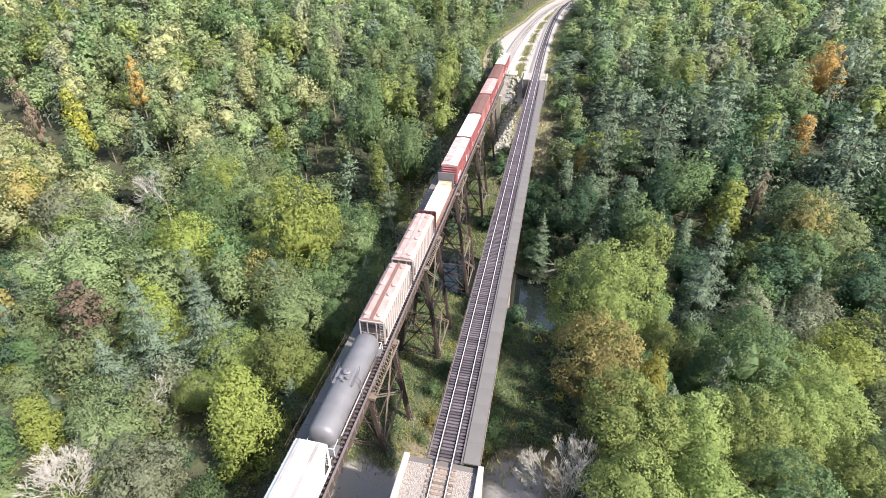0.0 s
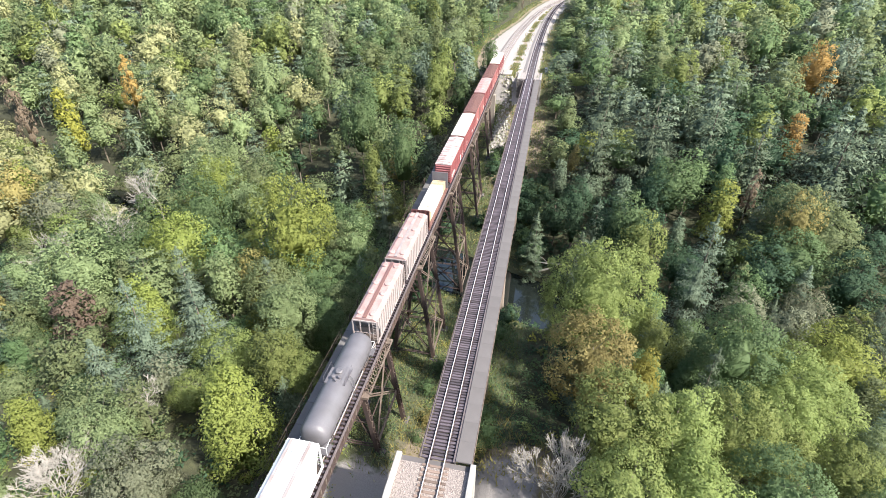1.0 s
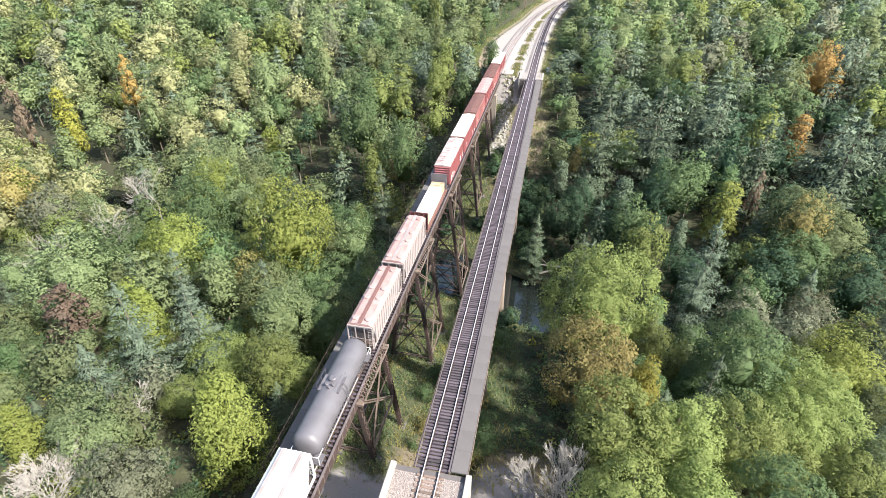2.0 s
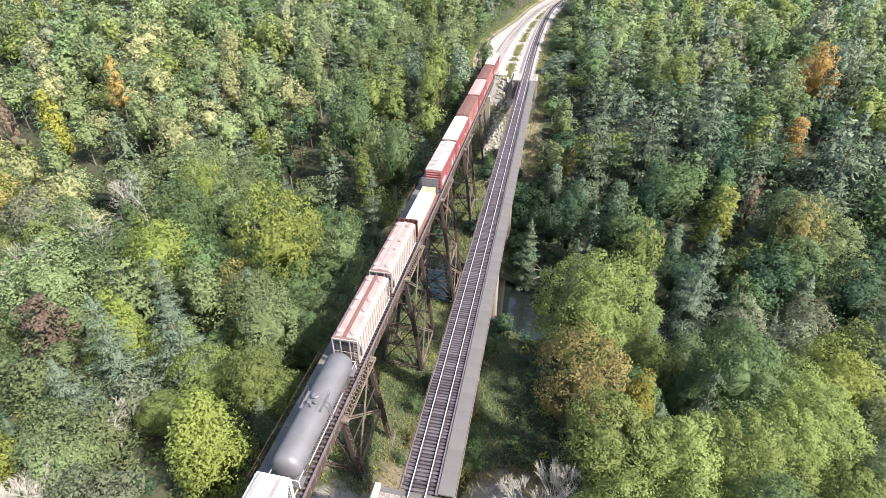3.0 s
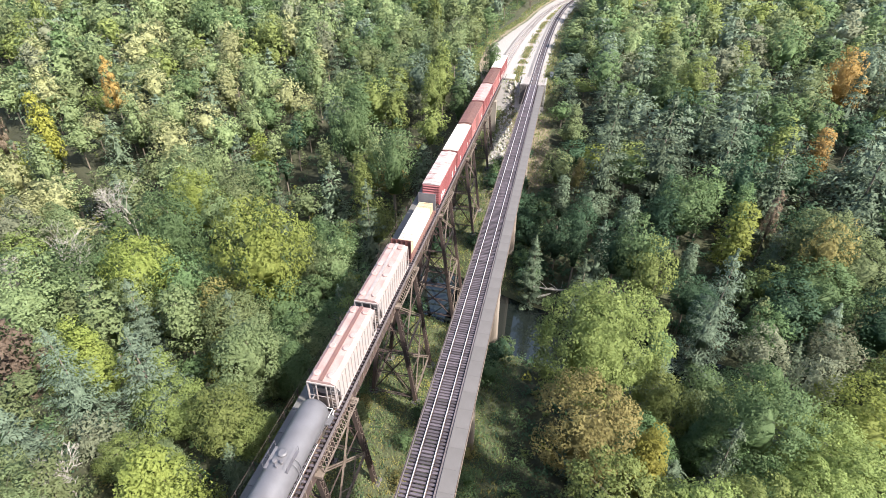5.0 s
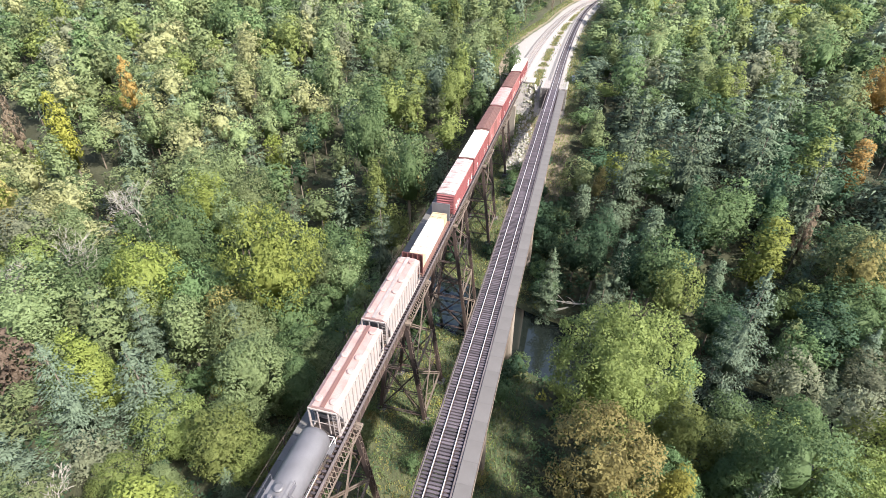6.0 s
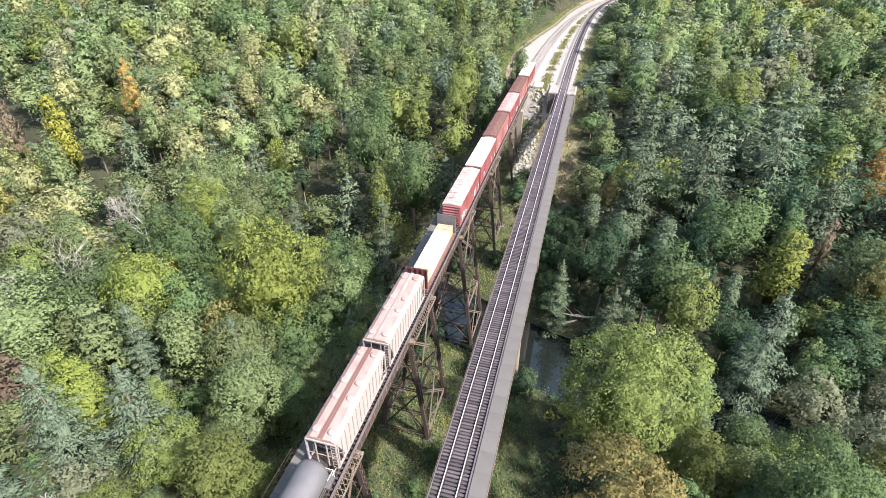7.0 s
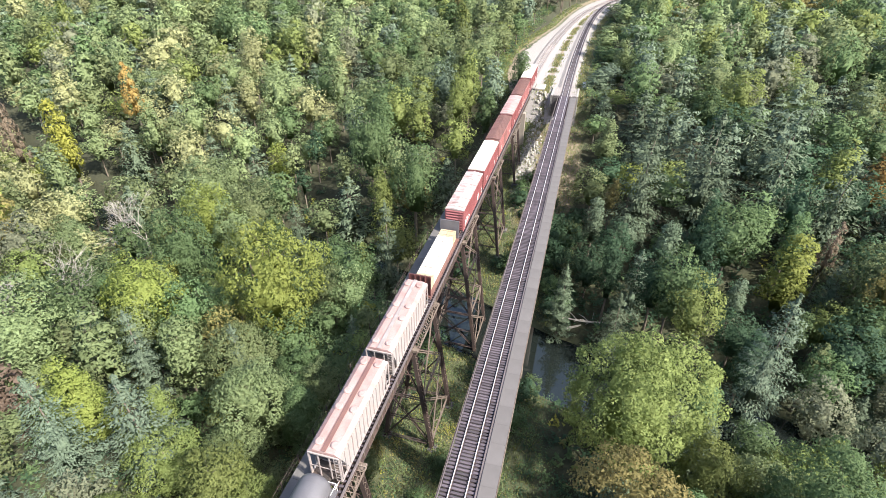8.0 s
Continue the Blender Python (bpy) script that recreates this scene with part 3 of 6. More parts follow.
        for sd in (-1, 1):
            for za, zb in zip(zs, zs[1:]):
                mid = Vector((X((za + zb) / 2, sd), t + TOWER_LONG / 2, (za + zb) / 2))
                p = [Vector((X(za, sd), t, za)), Vector((X(za, sd), t + TOWER_LONG, za)), Vector((X(zb, sd), t, zb)), Vector((X(zb, sd), t + TOWER_LONG, zb))]
                for a, b in ((p[0], p[3]), (p[1], p[2])):
                    s = Solid()
                    dv = Vector((0, 0.0, 0.19))
                    s.beam(a + dv, b + dv, 0.14, 0.12, (1, 0, 0)).beam(a - dv, b - dv, 0.14, 0.12, (1, 0, 0))
                    part("diagonal", s, STEEL_PALE, tower)
                gp = Solid()
                w = 0.55
                gp.add([mid + Vector((sd * e, a, b)) for e in (0.05, 0.09) for a, b in ((-w, 0), (0, -0.85), (w, 0), (0, 0.85))],
                       [(0, 1, 2, 3), (7, 6, 5, 4)] + [(k, (k + 1) % 4, 4 + (k + 1) % 4, 4 + k) for k in range(4)])
                for e in (0, 1):
                    part("mid_strut", Solid().beam(mid, (X((za + zb) / 2, sd), t + TOWER_LONG * e, (za + zb) / 2), 0.10, 0.12), STEEL, tower)
                    part("sub_diagonal", Solid().beam((X(zb, sd), t + TOWER_LONG / 2, zb), ((X(za, sd) + 3 * X(zb, sd)) / 4, t + TOWER_LONG * (0.25 + 0.5 * e), za * 0.25 + zb * 0.75), 0.09, 0.10), STEEL_PALE, tower)
                part("gusset", gp, STEEL_PALE, tower, "diamond-shaped gusset plate")
            for z in zs[1:]:
                s = Solid()
                for dz in (0, 0.45):
                    laced(s, (X(z, sd), t, z + dz), (X(z, sd), t + TOWER_LONG, z + dz - 0.0), 0.3, 0.1, pale=1)
                part("bottom_strut", s, [STEEL_PALE, STEEL_PALE], tower)
            laced_top = Solid()
            xa, xb = LX + sd * 1.42, LX + sd * 2.05
            laced_top.beam((xa, t, -0.75), (xa, t + TOWER_LONG, -0.75), 0.12, 0.12).beam((xb, t, -1.75), (xb, t + TOWER_LONG, -1.75), 0.14, 0.14)
            for i in range(16):
                p, q = t + TOWER_LONG * i / 16, t + TOWER_LONG * (i + 1) / 16
                for u, v in ((p, q), (q, p)):
                    laced_top.beam((xa, u, -0.75), (xb, v, -1.75), 0.06, 0.03, (1, 0, 0.6), 1)
            part("top_strut", laced_top, [STEEL_PALE, STEEL_PALE], tower)
    # masonry pier and abutment at the far end
    part("end_pier", Solid().box(LX - 2.3, LX + 2.0, 160.0, 161.6, float(ground_height(LX, 160)) - 1, -2.5, c=0.1), PIER, tr, "dark stained end pier")
    part("abutment", Solid().box(LX - 4.2, LX + 2.2, L_END, L_END + 6, -12.0, -0.3, c=0.1), CONCRETE, tr, "concrete abutment")
    part("abutment_block", Solid().box(LX + 2.25, LX + 5.2, L_END - 0.6, L_END + 5, -1.5, -0.05, c=0.1), CONCRETE_PALE, tr, "pale concrete slab beside the track")
    # deck
    pts = [(LX, y) for y in np.arange(y0, y1 + 0.1, 3.0)]
    rails(tr, pts)
    part("curb_timber", Solid().box(LX + 1.52, LX + 1.72, y0, y1, -0.17, 0.02, c=0.015), TIMBER, tr)
    part("curb_timber", Solid().box(LX - 1.72, LX - 1.52, y0, y1, -0.17, 0.02, c=0.015), TIMBER, tr)
    board = fix(Solid().box(0, 1.9, 0, 2.9, -0.06, 0, c=0.01).mesh("walkway_board", WALKWAY))
    y = y0
    while y + 2.9 < y1:
        o = part("walkway_board", board, None, tr)
        o.matrix_local = pose(LX - 3.75, y, -0.10 + random.uniform(-0.008, 0.008))
        y += 2.93
    for y in np.arange(y0 + 1, y1, 3.0):
        part("outrigger", Solid().box(LX - 3.8, LX - 1.2, y - 0.1, y + 0.1, -0.42, -0.17), TIMBER, tr)
        part("railing_post", Solid().box(LX - 3.86, LX - 3.78, y - 0.04, y + 0.04, -0.3, 1.05), STEEL, tr)
    for z in (0.5, 1.0):
        part("railing_cable", Solid().tube([(LX - 3.82, y0 + 1, z), (LX - 3.82, y1 - 1, z)], [0.022, 0.022], 5), STEEL, tr)
    return tr


girder_bridge = build_girder_bridge()
trestle = build_trestle()
track_r, line_r = build_track("railway_track", True, R_END, 420.0, "curving ballasted railway track with steel rails")
track_l, line_l = build_track("railway_track", False, L_END, 420.0, "curving ballasted railway track with steel rails")
track_n, line_n = build_track("railway_track", False, -60.0, 13.0, "straight ballasted railway track on a bank")
near_r = thing("railway_track", ALONG, "ballasted railway track with weathered wooden ties", "railway track", "railway tracks", "structure")
rails(near_r, track_line(-20.0, R_NEAR, True, 49.5 / 16))
near_bed = Solid().sweep([(x, y, 0) for x, y in track_line(-20.0, 16.5, True)], [(-3.1, -0.95), (3.1, -0.95), (1.75, -0.24), (-1.75, -0.24)])
part("bed", near_bed, BALLAST, near_r, "bed of pale ballast stone")


# ---------------------------------------------------------------- rolling stock
def paint(name, base, rust, amount=0.5, rough=0.55, stretch=(1, 1, 1), coarse=0.7):
    return worn(name, base, rust, amount, 8, coarse, rough, 0.0, 0.06, stretch)


P_RED = paint("boxcar_red", (0.265, 0.088, 0.092), (0.190, 0.066, 0.064), 0.5, 0.5)
# boxcar red darkened for the ends, their shade put into the paint
P_RED_UNLIT = paint("boxcar_red_unlit", (0.125, 0.034, 0.034), (0.090, 0.034, 0.030), 0.5)
P_PINK = paint("faded_boxcar_red", (0.36, 0.165, 0.160), (0.27, 0.095, 0.090), 0.5)
P_BROWN = paint("boxcar_brown", (0.125, 0.066, 0.060), (0.165, 0.085, 0.068), 0.5)
P_WHITE_ROOF = paint("cream_white_roof", (0.56, 0.54, 0.475), (0.46, 0.43, 0.365), 0.3)
P_PATCH_ROOF = paint("peeling_galvanised_roof", (0.46, 0.42, 0.41), (0.20, 0.105, 0.095), 0.62, 0.6, (1, 1.0, 1), 0.8)
P_STRIPE_ROOF = paint("faded_pink_roof", (0.40, 0.31, 0.30), (0.24, 0.12, 0.11), 0.5, 0.6, (0.4, 2.2, 1), 0.8)
P_HOPPER_ROOF = paint("rusty_pink_roof", (0.29, 0.165, 0.150), (0.34, 0.265, 0.25), 0.5, 0.6)
P_HOPPER = paint("pale_grey_hopper", (0.27, 0.245, 0.242), (0.33, 0.26, 0.245), 0.42)
P_WHITE = paint("white_car_paint", (0.66, 0.66, 0.66), (0.50, 0.49, 0.46), 0.25, 0.45)
P_GREY = paint("grey_tank", (0.112, 0.108, 0.120), (0.080, 0.076, 0.082), 0.4, 0.5)
P_BULK = paint("dark_red_bulkhead", (0.105, 0.038, 0.036), (0.07, 0.03, 0.03), 0.5)
P_BULKGREY = paint("grey_bulkhead", (0.115, 0.110, 0.122), (0.08, 0.07, 0.075), 0.5)
P_WALK = paint("grey_roof_walk", (0.29, 0.27, 0.265), (0.19, 0.145, 0.135), 0.5)
P_BLACK = paint("running_gear_black", (0.035, 0.031, 0.030), (0.080, 0.055, 0.045), 0.5, 0.7)
P_FLATRED = paint("faded_red_floor", (0.25, 0.115, 0.10), (0.17, 0.07, 0.06), 0.6)
LUMBER = worn("wrapped_lumber", (0.56, 0.53, 0.48), (0.44, 0.39, 0.32), 0.35, 8, 1.2, 0.6, vary=0.12)
LUMBER_RAW = worn("raw_lumber", (0.40, 0.31, 0.20), (0.30, 0.21, 0.13), 0.4, 8, 1.2, 0.75, stretch=(3, 0.2, 3), vary=0.1)
WHEEL = worn("wheel_steel", (0.08, 0.055, 0.045), (0.14, 0.10, 0.08), 0.5, 8, 2, 0.6, 0.5)


def wheelset():
    s = Solid()
    for x in (-GAUGE, GAUGE):
        s.tube([(x - 0.065, 0, 0.46), (x + 0.065, 0, 0.46)], [0.46, 0.46], 20)
        fx = x - math.copysign(0.07, x)
        s.tube([(fx - 0.02, 0, 0.46), (fx + 0.02, 0, 0.46)], [0.485, 0.485], 20)
    s.tube([(-GAUGE, 0, 0.46), (GAUGE, 0, 0.46)], [0.085, 0.085], 8)
    return fix(s.mesh("wheelset", WHEEL))


def truck_frame():
    s = Solid()
    for x in (-0.98, 0.98):
        s.beam((x, -0.95, 0.5), (x, -0.35, 0.68), 0.16, 0.22).beam((x, 0.95, 0.5), (x, 0.35, 0.68), 0.16, 0.22)
        s.beam((x, -0.4, 0.68), (x, 0.4, 0.68), 0.16, 0.2).beam((x, -0.4, 0.32), (x, 0.4, 0.32), 0.16, 0.1)
        for y in (-0.25, 0, 0.25):
            s.tube([(x, y, 0.34), (x, y, 0.66)], [0.08, 0.08], 8)
    s.box(-1.05, 1.05, -0.22, 0.22, 0.5, 0.78)
    return fix(s.mesh("truck", P_BLACK))


WHEELSET, TRUCK = wheelset(), truck_frame()


def running_gear(car, length, sill_z=0.9, paint_mat=P_BLACK):
    """Trucks with wheelsets, centre sill and couplers: the same under every car."""
    for y in (-length / 2 + 2.2, length / 2 - 2.2):
        t = part("truck", TRUCK, None, car)
        t.location = (0, y, 0)
        for d in (-0.86, 0.86):
            w = part("wheelset", WHEELSET, None, t)
            w.location = (0, d, 0)
    part("centre_sill", Solid().box(-0.35, 0.35, -length / 2 + 0.3, length / 2 - 0.3, sill_z - 0.1, sill_z + 0.2), paint_mat, car)
    for e in (-1, 1):
        y = e * length / 2
        part("coupler", Solid().box(-0.12, 0.12, min(y - e * 0.4, y + e * 0.32), max(y - e * 0.4, y + e * 0.32), 0.78, 1.0).box(-0.2, 0.2, min(y + e * 0.12, y + e * 0.36), max(y + e * 0.12, y + e * 0.36), 0.72, 1.06), P_BLACK, car)


def ladder(car, x, y, z0, z1, across, mat, name="ladder"):
    s = Solid()
    dx, dy = (0.22, 0) if across else (0, 0.22)
    for k in (-1, 1):
        s.beam((x + k * dx, y + k * dy, z0), (x + k * dx, y + k * dy, z1), 0.04, 0.04)
    z = z0 + 0.15
    while z < z1:
        s.beam((x - dx, y - dy, z), (x + dx, y + dy, z), 0.03, 0.03)
        z += 0.4
    part(name, s, mat, car)


def boxcar(y, length, side_mat, roof_mat, end_mat, label, ribs=True, door=None, marks=None, roof_ribs=True):
    """Closed car: ribbed sides, plug door, corrugated ends, low-pitched roof with seams. y is its near end's place."""
    L, W = length - 1.1, 1.52
    car = thing("boxcar", ALONG @ pose(LX, y + length / 2, 0), label, "boxcar", "railway cars of the train")
    running_gear(car, length)
    zb, ze, zr = 1.05, 4.55, 4.78
    part("body", Solid().box(-W, W, -L / 2, L / 2, zb, ze), side_mat, car)
    part("side_sill", Solid().box(-W - 0.03, -W + 0.05, -L / 2, L / 2, 0.75, zb).box(W - 0.05, W + 0.03, -L / 2, L / 2, 0.75, zb), side_mat, car)
    n = 14
    roof = Solid().sweep([(0, -L / 2, 0), (0, L / 2, 0)], [(-W - 0.04, ze - 0.06), (W + 0.04, ze - 0.06), (W + 0.04, ze), (0, zr), (-W - 0.04, ze)])
    rf = part("roof", roof, roof_mat, car)
    if roof_ribs:
        for i in range(n * (2 if roof_ribs == 2 else 1) + 1):
            yy = -L / 2 + 0.06 + (L - 0.12) * i / (n * (2 if roof_ribs == 2 else 1))
            s = Solid()
            for sd in (-1, 1):
                s.beam((0, yy, zr + 0.02), (sd * (W + 0.03), yy, ze + 0.03), 0.11, 0.07)
            part("roof_seam", s, roof_mat, rf)
    if ribs:
        for sd in (-1, 1):
            for i in range(19):
                yy = -L / 2 + 0.3 + (L - 0.6) * i / 18
                if abs(yy) < 1.75:
                    continue
                part("side_post", Solid().box(min(sd * W, sd * (W + 0.07)), max(sd * W, sd * (W + 0.07)), yy - 0.08, yy + 0.08, zb, ze - 0.1), side_mat, car)
    for sd in (-1, 1):
        d = part("door", Solid().box(min(sd * W, sd * (W + 0.06)), max(sd * W, sd * (W + 0.06)), -1.6, 1.6, zb + 0.05, ze - 0.18), door or side_mat, car, "sliding plug door")
        for yy in (-1.1, -0.4, 0.4, 1.1):
            part("locking_bar", Solid().tube([(sd * (W + 0.1), yy, zb + 0.1), (sd * (W + 0.1), yy, ze - 0.3)], [0.03, 0.03], 6), side_mat, d)
        part("door_track", Solid().box(min(sd * W, sd * (W + 0.09)), max(sd * W, sd * (W + 0.09)), -3.2, 3.2, ze - 0.2, ze - 0.1), side_mat, car)
    for e in (-1, 1):
        end = Solid()
        for i in range(7):
            z = zb + 0.3 + i * 0.47
            yy = e * L / 2
            end.add([(-W + 0.1, yy, z), (W - 0.1, yy, z), (W - 0.15, yy + e * 0.1, z + 0.12), (-W + 0.15, yy + e * 0.1, z + 0.12), (W - 0.1, yy, z + 0.3), (-W + 0.1, yy, z + 0.3)],
                    [(0, 1, 2, 3), (3, 2, 4, 5), (0, 3, 5), (1, 4, 2)])
        part("end_corrugation", end, end_mat, car)
        ladder(car, W - 0.3, e * (L / 2 + 0.14), zb, ze - 0.2, True, end_mat)
        part("brake_platform", Solid().box(-0.7, 0.7, min(e * (L / 2 + 0.08), e * (L / 2 + 0.42)), max(e * (L / 2 + 0.08), e * (L / 2 + 0.42)), 1.2, 1.24), P_BLACK, car)
    if marks:      # worn lettering and spray paint as plain bars and strokes
        rng = random.Random(int(y))
        for k in range(marks):
            s = Solid()
            yy = rng.uniform(-L / 2 + 0.6, L / 2 - 1.4)
            if abs(yy + 0.5) < 2.2:
                continue
            for j in range(5):
                a, b = yy + rng.uniform(0, 0.9), yy + rng.uniform(0, 0.9)
                s.beam((W + 0.078, a, rng.uniform(1.2, 2.5)), (W + 0.078, b, rng.uniform(1.2, 2.5)), 0.12, 0.012, (1, 0, 0))
            part("paint_mark", s, P_WHITE, car, "pale spray-painted strokes")
    return car


def covered_hopper(y, length, side_mat, roof_mat, walk_mat, label, hatches="round", sloped=True):
    """Covered grain or cement hopper: ribbed sides, sloped ends, round hatches on the roof."""
    L, W = length - 1.2, 1.5
    car = thing("covered_hopper", ALONG @ pose(LX, y + length / 2, 0), label, "hopper car", "railway cars of the train")
    running_gear(car, length)
    zb, ze, zr = 1.25, 4.35, 4.66
    in_ = 1.5
    s = Solid()
    prof = [(-W, zb), (W, zb), (W, ze), (1.05, zr), (-1.05, zr), (-W, ze)]
    vs = [(px, -L / 2 + (in_ if pz < 2 else 0.15), pz) for px, pz in prof] + [(px, L / 2 - (in_ if pz < 2 else 0.15), pz) for px, pz in prof]
    s.add(vs, [tuple(range(6))[::-1], tuple(range(6, 12))] + [(k, (k + 1) % 6, 6 + (k + 1) % 6, 6 + k) for k in range(6)])
    part("body", s, side_mat, car)
    rf = Solid()
    rv = [(px, yy, pz) for yy in (-L / 2 + 0.1, L / 2 - 0.1) for px, pz in ((-W - 0.02, ze + 0.01), (-1.05, zr + 0.015), (1.05, zr + 0.015), (W + 0.02, ze + 0.01), (W + 0.02, ze - 0.1), (-W - 0.02, ze - 0.1))]
    rf.add(rv, [(0, 1, 7, 6), (1, 2, 8, 7), (2, 3, 9, 8), (3, 4, 10, 9), (5, 0, 6, 11), (0, 5, 4, 3, 2, 1), (6, 7, 8, 9, 10, 11)])
    part("roof", rf, roof_mat, car)
    if hatches == "round":
        part("roof_walk", Solid().box(-0.22, 0.22, -L / 2 + 0.1, L / 2 - 0.1, zr + 0.09, zr + 0.13), walk_mat, car)
        nh = 4
        for i in range(nh):
            for sx in (-0.78, 0.78):
                hy = -L / 2 + L * (i + 0.5) / nh + (0.5 if i % 2 else -0.5)
                h = Solid().tube([(sx, hy, zr - 0.02), (sx, hy, zr + 0.14)], [0.36, 0.36], 16).tube([(sx, hy, zr + 0.14), (sx, hy, zr + 0.2)], [0.41, 0.30], 16)
                part("hatch", h, roof_mat, car)
    else:
        n = 8
        for i in range(n):
            a, b = -L / 2 + 0.4 + (L - 0.8) * i / n, -L / 2 + 0.4 + (L - 0.8) * (i + 1) / n
            part("trough_cover", Solid().box(-0.34, 0.34, a + 0.02, b - 0.02, zr + 0.02, zr + 0.16, c=0.04), side_mat, car)
        for sx in (-1.05, 0.75):
            part("running_board", Solid().box(sx, sx + 0.3, -L / 2 + 0.2, L / 2 - 0.2, zr + 0.05, zr + 0.1), walk_mat, car)
    for sd in (-1, 1):
        for i in range(15):
            yy = -L / 2 + 0.2 + (L - 0.4) * i / 14
            z0 = zb if abs(yy) < L / 2 - in_ else 1.25
            part("side_post", Solid().box(min(sd * W, sd * (W + 0.1)), max(sd * W, sd * (W + 0.1)), yy - 0.06, yy + 0.06, z0, ze - 0.06), side_mat, car)
        part("side_sill", Solid().box(min(sd * (W - 0.06), sd * (W + 0.06)), max(sd * (W - 0.06), sd * (W + 0.06)), -L / 2, L / 2, 1.0, 1.3), side_mat, car)
    for e in (-1, 1):
        fr = Solid()
        yy = e * L / 2
        for x in (-W, -0.55, 0.55, W):
            fr.beam((x, yy, 1.1), (x, yy, ze - 0.05), 0.1, 0.1)
        fr.beam((-W, yy, ze - 0.05), (W, yy, ze - 0.05), 0.12, 0.16).beam((-W, yy, 2.5), (W, yy, 2.5), 0.06, 0.06)
        part("end_frame", fr, side_mat, car)
        part("end_platform", Solid().box(-W, W, min(yy, yy - e * 1.6), max(yy, yy - e * 1.6), 1.05, 1.15), P_BLACK, car)
        sl = Solid().add([(-W + 0.1, yy - e * 0.25, 3.4), (W - 0.1, yy - e * 0.25, 3.4), (W - 0.1, yy - e * 1.9, 1.2), (-W + 0.1, yy - e * 1.9, 1.2), (-W + 0.1, yy - e * 0.35, 3.4), (W - 0.1, yy - e * 0.35, 3.4), (W - 0.1, yy - e * 2.0, 1.2), (-W + 0.1, yy - e * 2.0, 1.2)],
                         [(0, 1, 2, 3), (7, 6, 5, 4), (0, 4, 5, 1), (1, 5, 6, 2), (2, 6, 7, 3), (3, 7, 4, 0)])
        part("slope_sheet", sl, P_BULKGREY, car, "dark sloping end sheet in the frame")
        ladder(car, W - 0.25, yy + e * 0.07, 1.1, ze, True, side_mat)
    for yy in (-L / 4, 0, L / 4):
        g = Solid()
        g.add([(-1.2, yy - 1.6, zb), (1.2, yy - 1.6, zb), (1.2, yy + 1.6, zb), (-1.2, yy + 1.6, zb), (-0.4, yy - 0.4, 0.5), (0.4, yy - 0.4, 0.5), (0.4, yy + 0.4, 0.5), (-0.4, yy + 0.4, 0.5)],
              [(0, 1, 2, 3), (7, 6, 5, 4), (0, 4, 5, 1), (1, 5, 6, 2), (2, 6, 7, 3), (3, 7, 4, 0)])
        part("outlet_gate", g, side_mat, car)
    return car


